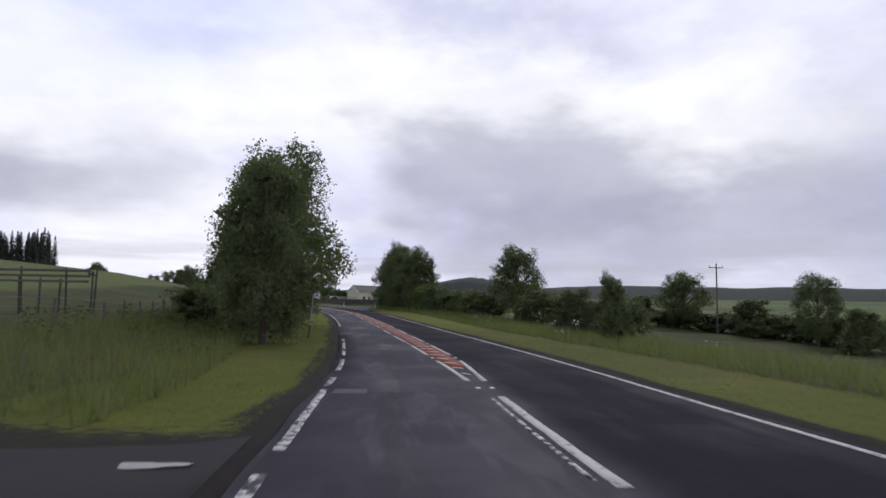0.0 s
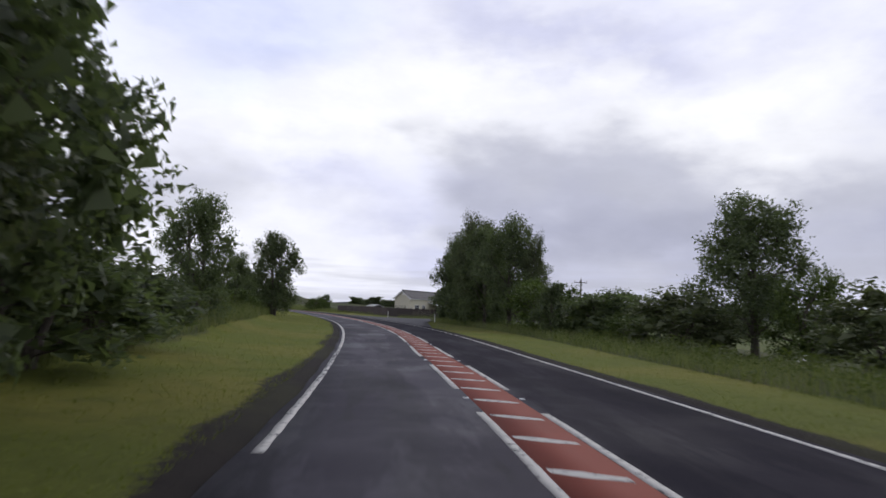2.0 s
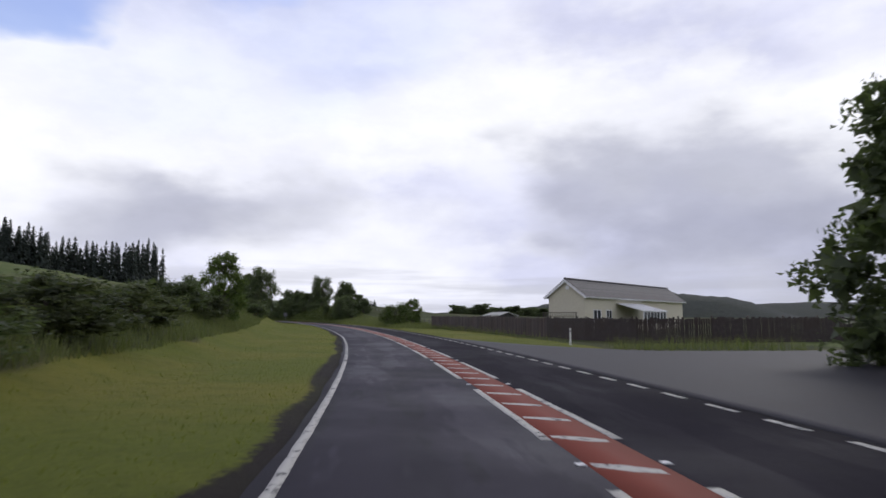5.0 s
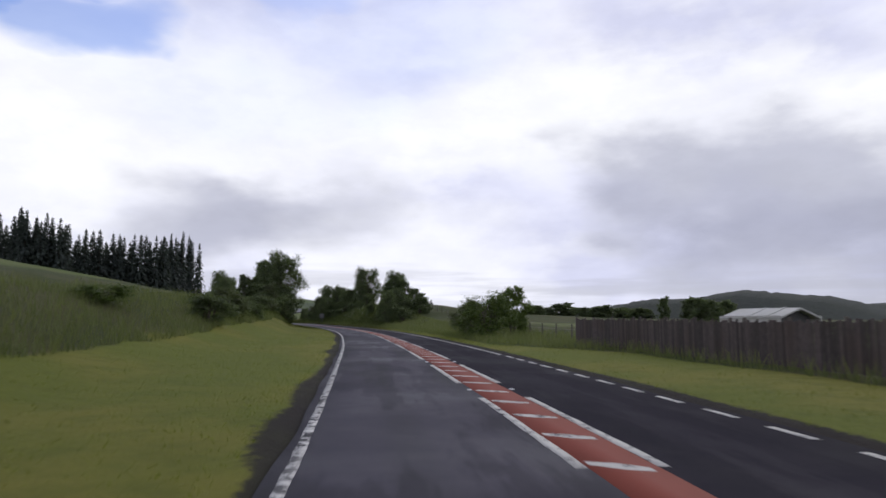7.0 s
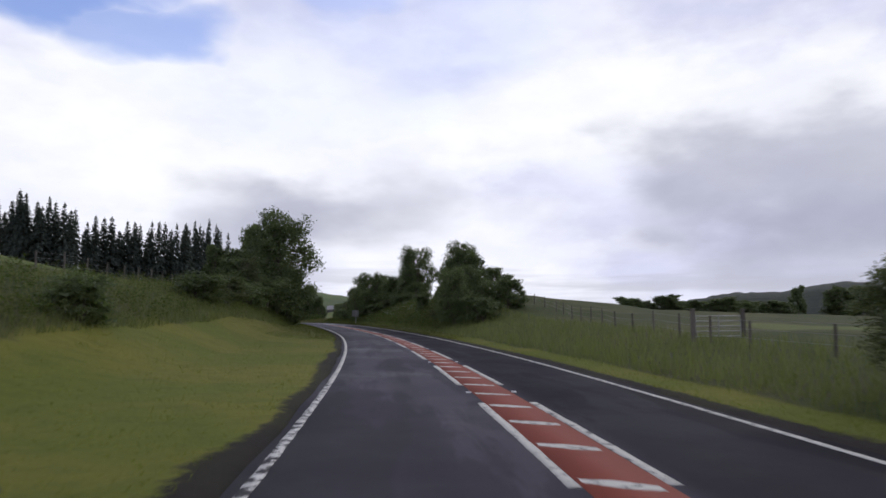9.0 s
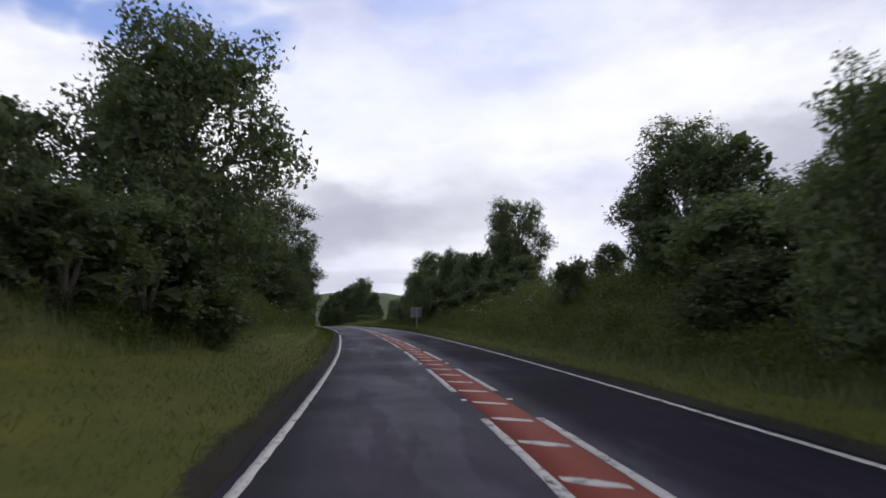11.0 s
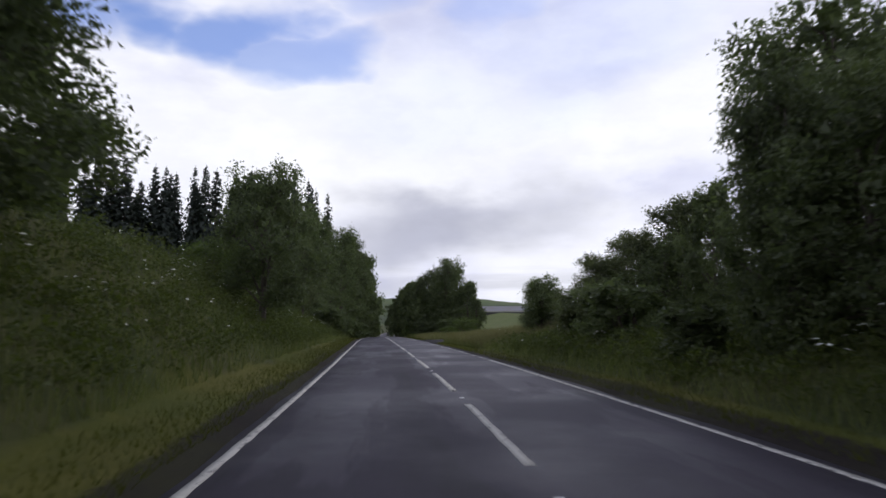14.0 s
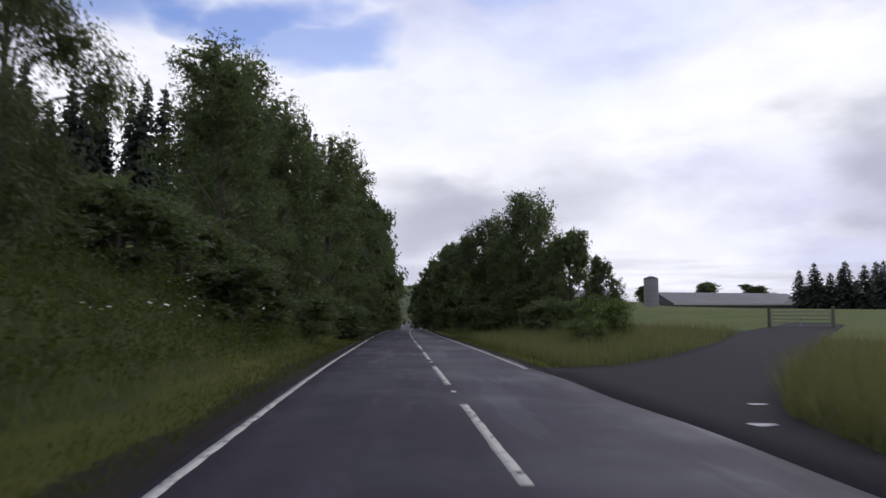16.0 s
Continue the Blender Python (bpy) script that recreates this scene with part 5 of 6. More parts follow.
def board_fence(points, label):
    """A close-boarded fence along points of the plan; its boards and posts are its parts."""
    first = at(*points[0])
    root = thing("board_fence", label, "fence", Matrix.Translation(first))
    rnd, count, rest_v, rest_f = random.Random(9), 0, [], []
    places = [at(*p) for p in points]
    made = 0.0
    for a, b in zip(places, places[1:]):
        run = (b - a).to_2d().length
        ang = math.atan2(b.y - a.y, b.x - a.x)
        steps = round(run / 0.13)
        for k in range(steps):
            p = a.lerp(b, (k + 0.5) / steps)
            m = Matrix.Translation(p + Vector((0, 0, rnd.uniform(-0.03, 0.02)))) @ Matrix.Rotation(ang, 4, "Z") @ Matrix.Translation((0, rnd.choice((0, 0.004)), 0))
            me = BOARDS[rnd.randrange(6)]
            if count < 300:
                ob = part("board", me, None, root)
                ob.matrix_world = m
            else:
                base = len(rest_v)
                rest_v += [m @ v.co for v in me.vertices]
                rest_f += [tuple(base + i for i in f.vertices) for f in me.polygons]
            count += 1
        for k in range(int(run / 2.4) + 1):
            p = a.lerp(b, min(1, k * 2.4 / run))
            bm = bmesh.new()
            box(bm, 0, 0, 0.75, 0.1, 0.1, 1.7, None, 0.008)
            ob = part("post", bm, POST_WOOD, root)
            ob.matrix_world = Matrix.Translation(p) @ Matrix.Rotation(ang, 4, "Z") @ Matrix.Translation((0, 0.075, 0))
        for z in (0.3, 1.2):
            bm = bmesh.new()
            box(bm, run / 2, 0.045, z, run, 0.05, 0.08)
            ob = part("rail", bm, POST_WOOD, root)
            pitch = math.atan2(b.z - a.z, run)
            ob.matrix_world = Matrix.Translation(a) @ Matrix.Rotation(ang, 4, "Z") @ Matrix.Rotation(-pitch, 4, "Y")
    if rest_v:
        ob = part("far_boarding", mesh_of("far_boarding", [tuple(v) for v in rest_v], rest_f, WOOD_FENCE), None, root, "boards of the farther run of the fence")
        tagged(ob, kind="stuff")
        ob.matrix_world = Matrix.Identity(4)
    return root


bpy.context.view_layer.update()
board_fence([(210.8, 12.4), (203, 12.9), (195, 13.3), (187, 13.7), (179, 14.0), (172, 14.4), (166, 14.8), (161, 16), (159.5, 20), (160, 28), (161, 40)], "weathered dark brown close-boarded timber fence on grass")


def marker_post(s, d):
    root = thing("marker_post", "white plastic verge marker post with grey band", "marker post", stand(s, d), "verge marker posts")
    bm = bmesh.new()
    tube(bm, [(0, 0, -0.1), (0, 0, 0.5), (0, 0, 0.96), (0, 0, 1.0)], [0.055, 0.058, 0.06, 0.035], 10)
    part("post", bm, WHITE_POST, root)
    bm = bmesh.new()
    tube(bm, [(0, 0, 0.76), (0, 0, 0.86)], [0.064, 0.064], 10)
    part("reflector_band", bm, SIGN_GREY, root, "grey reflective band")


marker_post(132.6, 12.3)
marker_post(161.0, 11.9)


def bus_stop(s, d):
    root = thing("bus_stop", "leaning steel bus stop pole with a small white flag plate", "bus stop", stand(s, d) @ Matrix.Rotation(radians(-5), 4, "Y").inverted())
    bm = bmesh.new()
    tube(bm, [(0, 0, -0.2), (0, 0, 1.2), (0, 0, 2.75), (0, 0, 2.77)], [0.04, 0.04, 0.038, 0.02], 10)
    part("pole", bm, GALV, root)
    bm = bmesh.new()
    tube(bm, [(0, 0, -0.1), (0, 0, 0.75)], [0.052, 0.05], 10)
    part("sleeve", bm, DARK_METAL, root, "dark painted base sleeve")
    bm = bmesh.new()
    box(bm, 0.22, 0, 2.5, 0.36, 0.02, 0.4, None, 0.006)
    flag = part("flag", bm, FLAG, root, "white flag plate")
    bm = bmesh.new()
    box(bm, 0.22, -0.012, 2.46, 0.34, 0.004, 0.02)
    box(bm, 0.2, -0.012, 2.55, 0.22, 0.004, 0.03)
    part("plate_writing", bm, SIGN_GREY, flag)
    bm = bmesh.new()
    for z in (2.36, 2.64):
        box(bm, 0.03, 0, z, 0.1, 0.05, 0.03)
    part("bracket", bm, GALV, root)


bus_stop(38.6, -3.35)


def telegraph_pole(s, d, height, label, up=0.0):
    root = thing("telegraph_pole", label, "utility pole", stand(s, d, up=up), "telegraph poles")
    bm = bmesh.new()
    tube(bm, [(0, 0, -0.6), (0, 0, height * 0.5), (0, 0, height)], [0.15, 0.125, 0.10], 9)
    part("pole", bm, POST_WOOD, root)
    bm = bmesh.new()
    box(bm, 0, 0.1, height - 0.55, 2.4, 0.1, 0.12, None, 0.01)
    part("crossarm", bm, POST_WOOD, root)
    for x in (-1.1, 0, 1.1):
        bm = bmesh.new()
        z = height - 0.5 if x else height - 0.02
        tube(bm, [(x, 0.1 if x else 0, z), (x, 0.1 if x else 0, z + 0.14), (x, 0.1 if x else 0, z + 0.2), (x, 0.1 if x else 0, z + 0.32)], [0.02, 0.05, 0.06, 0.03], 8)
        part("insulator", bm, PALE, root)


telegraph_pole(87.9, 56.1, 10.6, "slim wooden telegraph pole with a crossarm in the field")
telegraph_pole(150, 42, 7.5, "distant wooden pole with a crossarm behind the house")


def back_sign(s, d):
    root = thing("road_sign", "grey back of a road sign on a lattice steel post", "road sign", stand(s, d, 38, -0.5))
    bm = bmesh.new()
    box(bm, -0.05, 0.06, 2.44, 1.8, 0.02, 1.18, None, 0.008)
    panel = part("panel", bm, SIGN_GREY, root)
    for z in (1.95, 2.44, 2.93):
        bm = bmesh.new()
        box(bm, -0.05, 0.035, z, 1.78, 0.03, 0.07)
        part("rail", bm, GALV, panel)
    bm = bmesh.new()
    for x in (-0.09, 0.09):
        tube(bm, [(x, 0, -0.1), (x, 0, 3.06)], [0.026, 0.026], 6)
    z, flip = 0.05, 1
    while z < 2.9:
        tube(bm, [(-0.09 * flip, 0, z), (0.09 * flip, 0, z + 0.24)], [0.012, 0.012], 5)
        z, flip = z + 0.24, -flip
    part("lattice_post", bm, POST_STEEL, root, "pale galvanised lattice post")
    bm = bmesh.new()
    box(bm, -0.82, 0.045, 2.0, 0.09, 0.006, 0.07)
    part("sticker", bm, WHITE_TRIM, panel)


back_sign(349.9, 7.0)


def arched_sign(s, d):
    """An arch-topped board on a post, seen from behind."""
    root = thing("arched_sign", "dark arch-topped sign board on a post, seen from behind", "sign", stand(s, d, 10))
    bm = bmesh.new()
    tube(bm, [(-0.35, 0, -0.4), (-0.35, 0, 4.1)], [0.07, 0.065], 8)
    part("post", bm, POST_WOOD, root)
    bm = bmesh.new()
    pts = [(-0.85, 2.75), (0.85, 2.75), (0.85, 3.5)] + [(0.85 * math.cos(a), 3.5 + 0.85 * math.sin(a)) for a in np.linspace(0.15, math.pi - 0.15, 12)] + [(-0.85, 3.5)]
    f = [bm.verts.new((x, 0.08, z)) for x, z in pts]
    g = [bm.verts.new((x, 0.14, z)) for x, z in pts]
    bm.faces.new(f[::-1])
    bm.faces.new(g)
    for k in range(len(pts)):
        bm.faces.new((f[k], f[(k + 1) % len(pts)], g[(k + 1) % len(pts)], g[k]))
    bmesh.ops.recalc_face_normals(bm, faces=bm.faces)
    part("board", bm, FARM_WALL, root)
    for z in (2.85, 3.55):
        bm = bmesh.new()
        box(bm, -0.05, 0.05, z, 2.1, 0.05, 0.08)
        part("batten", bm, POST_WOOD, root)


arched_sign(411, 14.5)


# ---- field fences: posts and wires ----
def wire_fence(points, spacing, label, height=1.1, seed=1):
    root = thing("post_and_wire_fence", label, "fence", Matrix.Translation(at(*points[0])))
    bpy.context.view_layer.update()
    rnd = random.Random(seed)
    shapes = []
    for k in range(3):
        bm = bmesh.new()
        tube(bm, [(0, 0, -0.3), (rnd.uniform(-0.02, 0.02), 0, height * 0.5), (rnd.uniform(-0.03, 0.03), 0, height), (0, 0, height + 0.02)], [0.06, 0.055, 0.05, 0.03], 7)
        shapes.append(bm_mesh("post", bm, POST_WOOD))
    tops = []
    for (s0, d0), (s1, d1) in zip(points, points[1:]):
        n = max(1, int(math.hypot(s1 - s0, d1 - d0) / spacing))
        for k in range(n):
            u = k / n
            p = at(s0 + (s1 - s0) * u, d0 + (d1 - d0) * u)
            ob = part("post", shapes[rnd.randrange(3)], None, root)
            ob.matrix_world = Matrix.Translation(p) @ Matrix.Rotation(rnd.uniform(-0.05, 0.05), 4, "X") @ Matrix.Diagonal((1, 1, rnd.uniform(0.88, 1.08), 1))
            tops.append(p)
    for z in (0.35, 0.65, 0.95):
        bm = bmesh.new()
        tube(bm, [p + Vector((0, 0, z * height)) for p in tops], [0.006] * len(tops), 4, cap=False)
        ob = part("wire", bm, GALV, root)
        ob.matrix_world = Matrix.Identity(4)


wire_fence([(12, -14), (30, -11.5), (50, -13), (75, -14.5), (110, -16)], 3.2, "old wooden posts and wire along the rising field", seed=1)
wire_fence([(211.5, 13.5), (232, 13.8), (245, 13.6), (262, 15.5), (285, 20), (320, 21), (350, 22)], 3.4, "wooden posts and wire along the grazing field", seed=2)
wire_fence([(262, -19), (300, -17), (350, -15)], 3.2, "wooden posts and wire along the top of the bank", seed=3)
wire_fence([(398, 16), (412, 15), (424, 16.5), (446, 30)], 3.0, "leaning wooden posts beside the farm driveway", 1.2, seed=4)


def pen(s, d):
    root = thing("cattle_pen", "old dark wooden cattle pen with thin uneven posts", "pen", stand(s, d, 15, -0.45))
    rnd = random.Random(8)
    for row, n in ((0, 11), (1, 7)):
        for k in range(n):
            bm = bmesh.new()
            h = rnd.uniform(1.5, 2.2)
            tilt = Matrix.Rotation(rnd.uniform(-0.05, 0.05), 4, "Y")
            box(bm, 0, 0, h / 2 - 0.2, 0.075, 0.075, h, tilt, 0.01)
            ob = part("post", bm, DARK_POST, root)
            ob.location = (k * 9.0 / (n - 1) + rnd.uniform(-0.15, 0.15), row * 2.5, 0)
    for x0, x1, y, z in ((0, 9.1, 0, 1.62), (0, 4.2, 0, 0.95), (0.2, 8.8, 2.5, 1.5), (5.0, 9.0, 0, 1.2)):
        bm = bmesh.new()
        box(bm, (x0 + x1) / 2, y - 0.08, z, x1 - x0, 0.04, 0.1, Matrix.Rotation(rnd.uniform(-0.008, 0.008), 4, "Y"), 0.006)
        part("rail", bm, POST_WOOD, root)
    for x in (0, 9):
        bm = bmesh.new()
        box(bm, x, 1.25, 1.55, 0.08, 2.6, 0.1, None, 0.006)
        part("tie_beam", bm, POST_WOOD, root)


pen(28, -21)


def field_gate(m, width, label):
    root = thing("field_gate", label, "gate", m)
    for x in (-0.15, width + 0.15):
        bm = bmesh.new()
        box(bm, x, 0, 0.65, 0.17, 0.17, 1.6, None, 0.015)
        part("gate_post", bm, POST_WOOD, root)
    for k in range(5):
        bm = bmesh.new()
        tube(bm, [(0, 0, 0.2 + k * 0.23), (width, 0, 0.2 + k * 0.23)], [0.024, 0.024], 6)
        part("bar", bm, GALV, root)
    for x in (0, width * 0.5, width):
        bm = bmesh.new()
        tube(bm, [(x, 0, 0.16), (x, 0, 1.16)], [0.024, 0.024], 6)
        part("upright", bm, GALV, root)


field_gate(stand(250, 14.2, 20), 3.0, "galvanised field gate between wooden posts")
field_gate(pose(-174.5, 411.8, ground_height(-173, 411.8)), 3.3, "weathered field gate across the farm driveway")


# ---- ironwork in verge and drive ----
def cover(s, d, r, label, mat, long=1.0, up=0.03):
    root = thing("manhole_cover", label, "cover", stand(s, d, up=up))
    bm = bmesh.new()
    tube(bm, [(0, 0, -0.05), (0, 0, 0.004), (0, 0, 0.008)], [r * 1.18, r * 1.18, r * 1.14], 20)
    part("frame", bm, DARK_METAL if mat is not DARK_METAL else SOIL_MAT, root)
    bm = bmesh.new()
    tube(bm, [(0, 0, -0.04), (0, 0, 0.01), (0, 0, 0.014)], [r, r, r * 0.96], 20)
    part("lid", bm, mat, root)
    root.scale = (1.0, long, 1.0)


SOIL_MAT = surface("bare_soil", (0.018, 0.017, 0.014), (0.05, 0.046, 0.032), 9, 0.8, None, 0.95, 0.02, 25)
cover(228.6, -4.3, 0.42, "rusty iron cover set in bare soil in the verge", DARK_METAL, up=-0.012)


def puddle(s, d, rs, rd, label):
    bm = bmesh.new()
    rnd = random.Random(3)
    q = at(s, d)
    ring = []
    for k in range(28):
        a = 2 * math.pi * k / 28
        f = 1 + 0.2 * math.sin(3 * a + 1) + rnd.uniform(-0.08, 0.08)
        p = at(s + math.sin(a) * rs * f, d + math.cos(a) * rd * f)
        ring.append(bm.verts.new((p.x, p.y, q.z + 0.036 - 0.014 * (s < 100) + float(sunk(s, d)))))
    bm.faces.new(ring[::-1])
    bmesh.ops.recalc_face_normals(bm, faces=bm.faces)
    m, t, b = material("puddle_water", 0.03, 0.0, 0.5)
    b.inputs["Base Color"].default_value = (0.03, 0.028, 0.025, 1)
    ob = new("puddle", bm_mesh("puddle", bm, m))
    for f in ob.data.polygons:
        if f.normal.z < 0:
            ob.data.flip_normals()
            break
    tagged(ob, label, "puddle", kind="structure")


puddle(7.65, -2.3, 0.14, 0.4, "shallow puddle in the wet gravel entrance")
puddle(418.5, 5.7, 0.13, 0.23, "small puddle in the dark driveway")
puddle(420.7, 6.87, 0.09, 0.18, "small puddle in the dark driveway")


# ---- the farm beyond the driveway ----
def shed(x, y, z, turn, width, length, eave, ridge, label, name="farm_shed", cover_sheet=None):
    root = thing(name, label, "barn" if name == "farm_shed" else "shed", pose(x, y, z, 0, 0, turn))
    bm = bmesh.new()
    prof = [(-width / 2, -2.5), (width / 2, -2.5), (width / 2, eave), (0, ridge), (-width / 2, eave)]
    f = [bm.verts.new((px, -length / 2, pz)) for px, pz in prof]
    g = [bm.verts.new((px, length / 2, pz)) for px, pz in prof]
    bm.faces.new(f)
    bm.faces.new(g[::-1])
    for k in range(5):
        bm.faces.new((f[k], g[k], g[(k + 1) % 5], f[(k + 1) % 5]))
    bmesh.ops.recalc_face_normals(bm, faces=bm.faces)
    part("wall", bm, FARM_WALL, root)
    tilt = math.atan2(ridge - eave, width / 2)
    slope = math.hypot(width / 2, ridge - eave) + 0.5
    for side in (-1, 1):
        bm = bmesh.new()
        m = Matrix.Translation((0, 0, ridge + 0.05)) @ Matrix.Rotation(side * tilt, 4, "Y")
        box(bm, side * slope / 2, 0, 0, slope, length + 0.6, 0.08, m)
        for k in range(int(length / 1.0)):
            box(bm, side * slope / 2, -length / 2 + 0.5 + k, 0.05, slope, 0.12, 0.05, m)
        part("roof", bm, cover_sheet or SHEET, root)
    for side in (-1, 1):
        bm = bmesh.new()
        box(bm, side * (width / 2 + 0.42), 0, eave - 0.22, 0.06, length + 0.6, 0.5)
        part("fascia", bm, PALE, root, "pale fascia board under the eave")
    # the shade inside each open bay is a dark panel on the closed wall
    for k in range(int(length / 5)):
        bm = bmesh.new()
        box(bm, -(width / 2 + 0.02), -length / 2 + 2.5 + k * 5, eave * 0.4, 0.06, 4.2, eave * 0.7)
        part("bay", bm, DARK_GLASS_AND_BAY, root, "dark panel for the shade of an open bay")


def silo(x, y, z):
    root = thing("silo", "grey cylindrical farm silo with a low conical cap", "silo", pose(x, y, z))
    bm = bmesh.new()
    tube(bm, [(0, 0, -2.5), (0, 0, 6.9)], [1.7, 1.7], 20)
    part("drum", bm, SHEET, root)
    bm = bmesh.new()
    tube(bm, [(0, 0, 6.9), (0, 0, 7.1), (0, 0, 7.6)], [1.78, 1.7, 0.5], 20)
    part("cap", bm, FARM_WALL, root)
    for k in range(5):
        bm = bmesh.new()
        tube(bm, [(0, 0, 1.0 + k * 1.2), (0, 0, 1.08 + k * 1.2)], [1.75, 1.75], 20)
        part("hoop", bm, GALV, root)


shed(-213, 562, 3.4, -36, 14, 44, 2.4, 5.4, "long low grey farm shed with a sheet roof")
shed(-34.1, 203, 0.75, 46, 2.2, 2.7, 1.5, 1.82, "low garden shed with a pale sheet roof behind the fence", "garden_shed", FIBRE)
shed(-262, 566, 6.6, -60, 14, 30, 2.2, 4.2, "large grey barn with a sheet roof")
silo(-219.7, 521.1, 4.4)


def farm_conifer(x, y, h, k):
    m = Matrix.Translation((x, y, ground_height(x, y) - 0.5)) @ Matrix.Rotation(k, 4, "Z") @ Matrix.Diagonal((h / 4.4, h / 4.4, h / 8.6, 1))
    tagged(copy_thing(SPRUCES[k % 3], m), "dark conifer behind the farm field", group="conifers behind the farm")


for k, (x, y, h) in enumerate(((-193, 556, 9.5), (-189, 552, 11), (-186, 556, 9), (-182, 548, 11), (-178, 545, 10), (-174, 541, 10.5), (-170, 537, 11.5), (-166, 533, 10), (-184, 560, 10), (-176, 552, 11), (-162, 528, 10.5))):
    farm_conifer(x, y, h, k)

# ---- stuff: tall grass, short grass, cow parsley ----
def grass(name, n, seed, s_range, side, a_range, height, width, lean, label, mat):
    rng = np.random.default_rng(seed)
    s = rng.uniform(*s_range, n)
    a0, a1 = a_range
    lo, hi = (np.full(n, v) if np.isscalar(v) else table(s, v) for v in (a0, a1))
    a = lo + (hi - lo) * rng.uniform(0, 1, n) ** 1.3
    d = table(s, LEFT) - 0.25 - a if side < 0 else table(s, RIGHT) + 0.25 + a
    if side > 0:
        keep = ~(np.abs(sunk(s, d)) > 0.01) & ~(on_drive(s, d) > 0.02) & ~((s > 158) & (s < 212) & (d > 12.6))
    else:
        keep = ~((s > -14) & (s < 9.8))
    s, d = s[keep], d[keep]
    n = len(s)
    p, _, r = frame_at(s)
    base = np.concatenate([p[:, :2] + r * d[:, None], (p[:, 2] + rise(s, d) - 0.03)[:, None]], 1)
    ang = rng.uniform(0, 2 * math.pi, n)
    h = rng.uniform(*height, n)[:, None]
    w = rng.uniform(*width, n)[:, None]
    side_v = np.stack([np.cos(ang), np.sin(ang), 0 * ang], 1) * w
    tip = np.stack([rng.normal(size=n) * lean, rng.normal(size=n) * lean, np.ones(n)], 1)
    top = base + tip * h
    v = np.stack([base - side_v, base + side_v, top], 1).reshape(-1, 3)
    f = np.arange(n * 3).reshape(n, 3)
    tagged(new(name, mesh_of(name, v, f, mat)), label, "grass", kind="stuff")


LW = [(-60, 2.6), (14, 2.6), (30, 4.2), (60, 5), (90, 6.0), (150, 6.8), (225, 8.6), (270, 7.6), (300, 4.2), (330, 2.8), (350, 2.3), (420, 2.1), (480, 2.0)]
RW = [(-60, 4.3), (60, 4.3), (100, 5), (150, 6), (203, 5.5), (213, 1.7), (250, 1.6), (300, 1.6), (340, 1.3), (420, 1.3)]
L_OUT, R_OUT = [(s, w + 7) for s, w in LW], [(s, w + 8) for s, w in RW]
grass("tall_grass", 110000, 1, (-5, 500), -1, (LW, L_OUT), (0.25, 0.75), (0.008, 0.024), 0.25, "tall rough grass on the nearside bank", BLADE)
grass("tall_grass", 110000, 2, (-5, 500), 1, (RW, R_OUT), (0.25, 0.75), (0.008, 0.024), 0.25, "tall rough grass on the offside bank", BLADE)
grass("short_grass", 62000, 3, (0, 275), -1, (0.45, LW), (0.04, 0.11), (0.006, 0.014), 0.5, "short mown grass of the nearside verge", BLADE_SHORT)
grass("short_grass", 40000, 4, (0, 275), 1, (0.4, RW), (0.04, 0.11), (0.006, 0.014), 0.5, "short mown grass of the offside verge", BLADE_SHORT)
# longer blades, coloured darker for the shade of banks and trees
grass("short_grass", 44000, 11, (270, 470), -1, (0.35, LW), (0.05, 0.2), (0.006, 0.015), 0.5, "longer grass of the nearside verge, coloured darker for tree shade", BLADE_LUSH_SHADED)
grass("short_grass", 26000, 12, (270, 470), 1, (0.3, RW), (0.05, 0.2), (0.006, 0.015), 0.5, "longer grass of the offside verge, coloured darker for tree shade", BLADE_LUSH_SHADED)
grass("tall_grass", 26000, 5, (396, 428), 1, (1.5, 11), (0.6, 1.15), (0.006, 0.018), 0.28, "waist-high seeding grass beside the farm driveway", SEED_GRASS)
grass("tall_grass", 12000, 13, (429, 452), 1, (1.0, 15), (0.4, 0.9), (0.008, 0.02), 0.28, "rough seeding grass between the driveway and the farm", SEED_GRASS)


def weeds(n, seed, s_range, side, a_range, label):
    """Clumps of broad-leaved weeds and nettles on a bank."""
    rng = np.random.default_rng(seed)
    s = rng.uniform(*s_range, n)
    lo = table(s, LW if side < 0 else RW) + 0.4
    a = lo + (a_range - lo) * rng.uniform(0, 1, n) ** 1.2
    d = table(s, LEFT) - 0.25 - a if side < 0 else table(s, RIGHT) + 0.25 + a
    p, _, r = frame_at(s)
    base = np.concatenate([p[:, :2] + r * d[:, None], (p[:, 2] + rise(s, d))[:, None]], 1)
    many = rng.integers(16, 36, n)
    tall = rng.uniform(0.35, 1.05, n)
    spots = np.repeat(base, many, axis=0) + rng.normal(size=(many.sum(), 3)) * (0.22, 0.22, 0.0)
    spots[:, 2] += rng.uniform(0.08, 1, len(spots)) ** 0.7 * np.repeat(tall, many)
    verts, faces = leaf_cards(spots, 0.075, rng, 0.3, 1.8)
    tagged(new("bank_weeds", mesh_of("bank_weeds", verts, faces, WEED)), label, "weeds", kind="stuff")


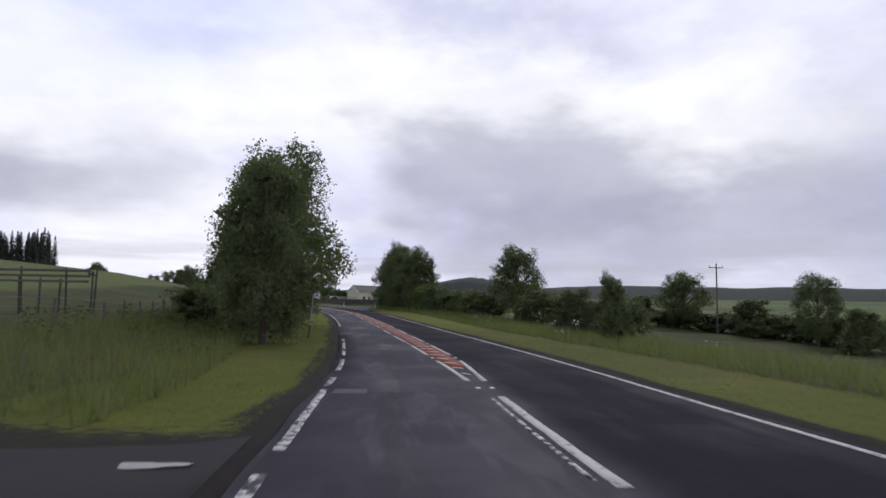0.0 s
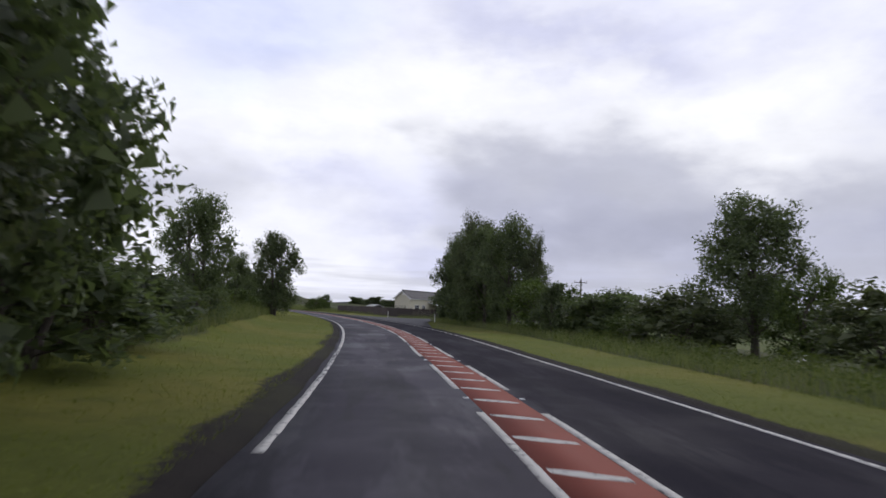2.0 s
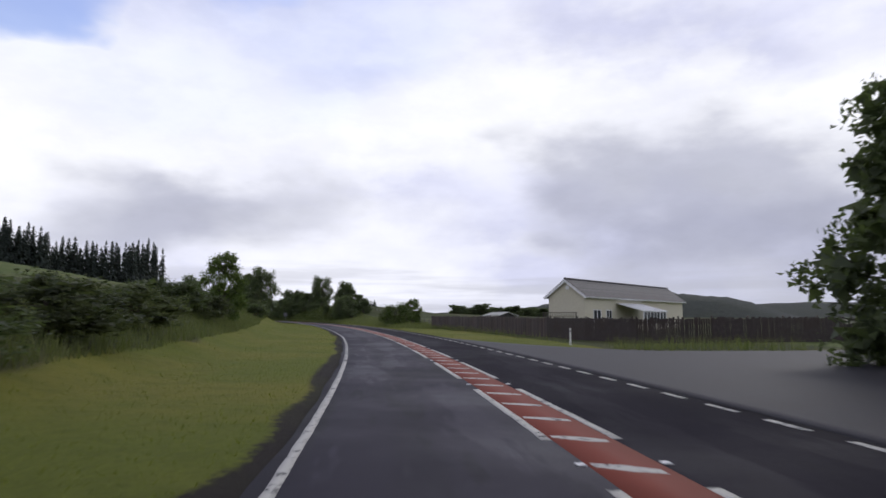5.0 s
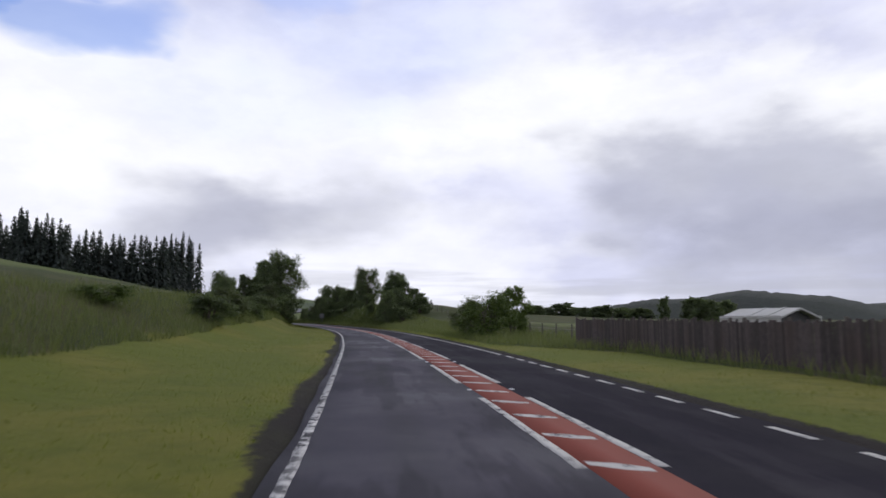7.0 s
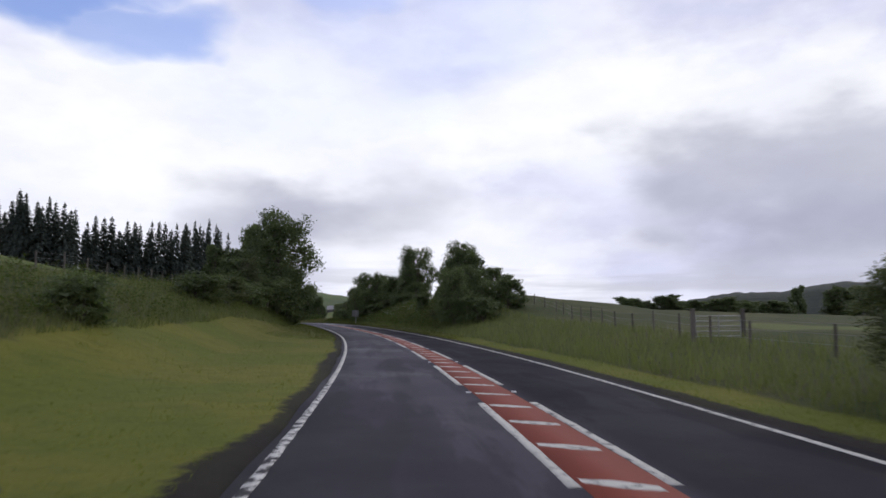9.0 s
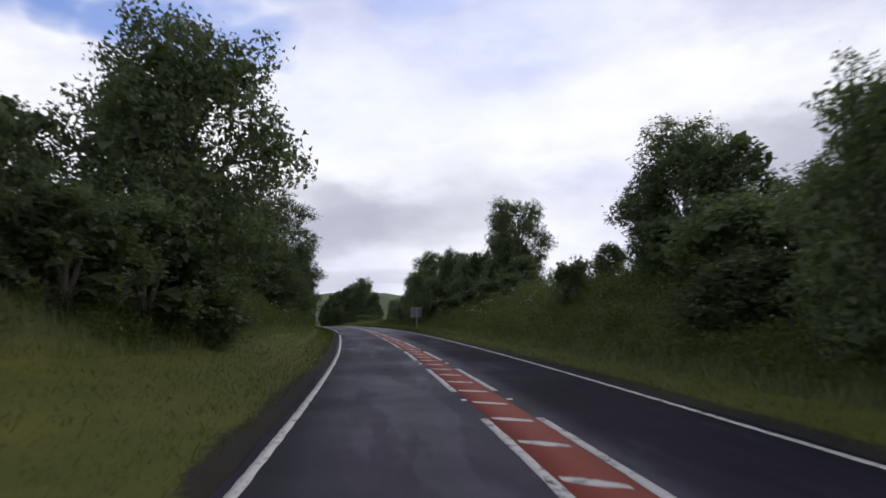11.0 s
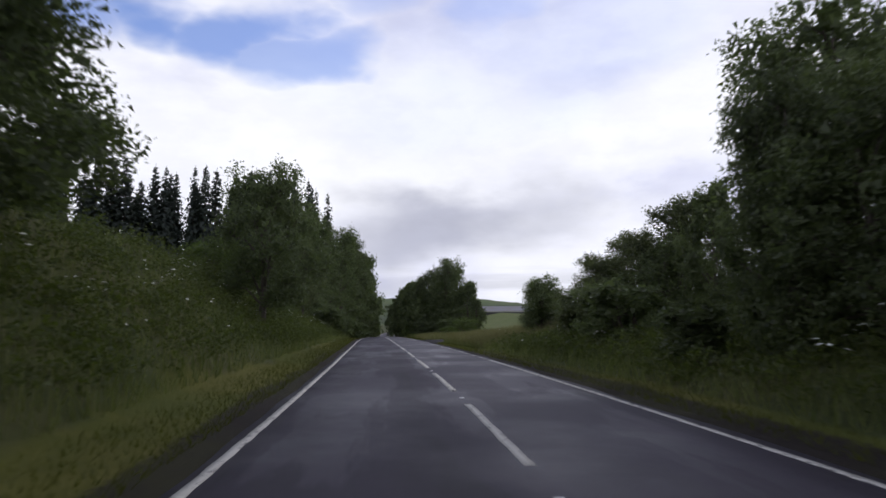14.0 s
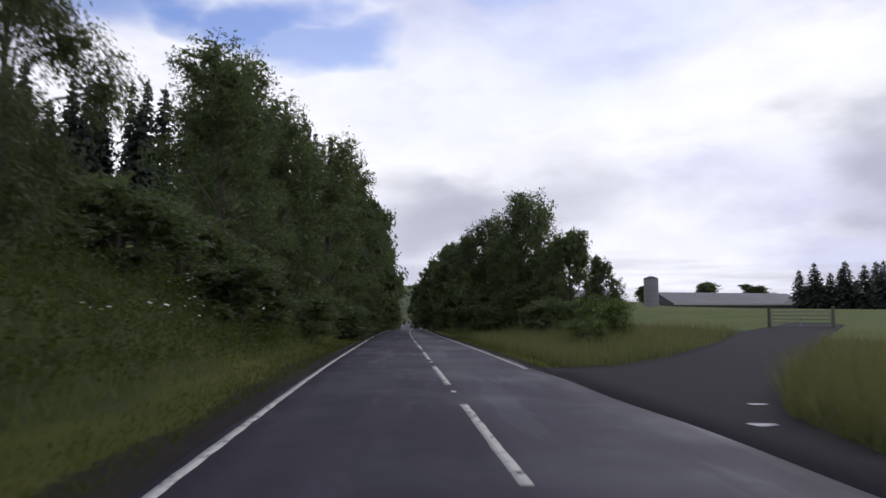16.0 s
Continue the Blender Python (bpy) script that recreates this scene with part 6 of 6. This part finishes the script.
weeds(4200, 6, (292, 470), -1, 8.5, "green nettles and weeds covering the roadside bank")
weeds(3300, 7, (285, 394), 1, 9.0, "green nettles and weeds covering the roadside bank")
weeds(350, 8, (225, 292), -1, 13.0, "patches of weeds at the foot of the slope")
weeds(350, 9, (20, 125), -1, 12.0, "patches of weeds under the roadside trees")
weeds(250, 10, (60, 110), 1, 11.0, "patches of weeds beside the hedge")


def parsley(n, seed, s_range, side, a_range, label):
    rnd = random.Random(seed)
    v, f, idx = [], [], []
    for _ in range(n):
        s, a = rnd.uniform(*s_range), rnd.uniform(*a_range)
        d = float(table(s, LEFT)) - 0.25 - a if side < 0 else float(table(s, RIGHT)) + 0.25 + a
        q, h = at(s, d), rnd.uniform(0.6, 1.15)
        for k in range(rnd.randint(2, 5)):
            c = q + Vector((rnd.uniform(-0.3, 0.3), rnd.uniform(-0.3, 0.3), h + rnd.uniform(-0.25, 0.1)))
            b = len(v)
            v += [q, q + Vector((0.012, 0, 0)), c]
            f.append((b, b + 1, b + 2))
            idx.append(1)
            r, b = rnd.uniform(0.04, 0.085), len(v)
            v.append(c + Vector((0, 0, 0.02)))
            tilt = Vector((rnd.uniform(-0.4, 0.4), rnd.uniform(-0.4, 0.4)))
            for j in range(7):
                t = 2 * math.pi * j / 7
                x, y = math.cos(t) * r, math.sin(t) * r
                v.append(c + Vector((x, y, x * tilt.x + y * tilt.y)))
            for j in range(7):
                f.append((b, b + 1 + j, b + 1 + (j + 1) % 7))
                idx.append(0)
    tagged(new("cow_parsley", mesh_of("cow_parsley", [tuple(p) for p in v], f, [UMBEL, BLADE], idx)), label, "wild flowers", kind="stuff")


parsley(45, 1, (312, 345), 1, (4, 9), "white cow parsley in flower on the bank")
parsley(75, 2, (365, 445), -1, (3, 8), "white cow parsley in flower on the bank")
parsley(40, 3, (325, 362), -1, (4, 9), "white cow parsley among rough grass")
parsley(40, 4, (345, 400), 1, (2, 7), "white cow parsley among rough grass")
parsley(12, 5, (28, 75), 1, (5, 10), "white cow parsley beside the field hedge")

# the models have all been copied by now
for root in [*MODELS.values(), *SPRUCES]:
    for ob in [*root.children_recursive, root]:
        bpy.data.objects.remove(ob)
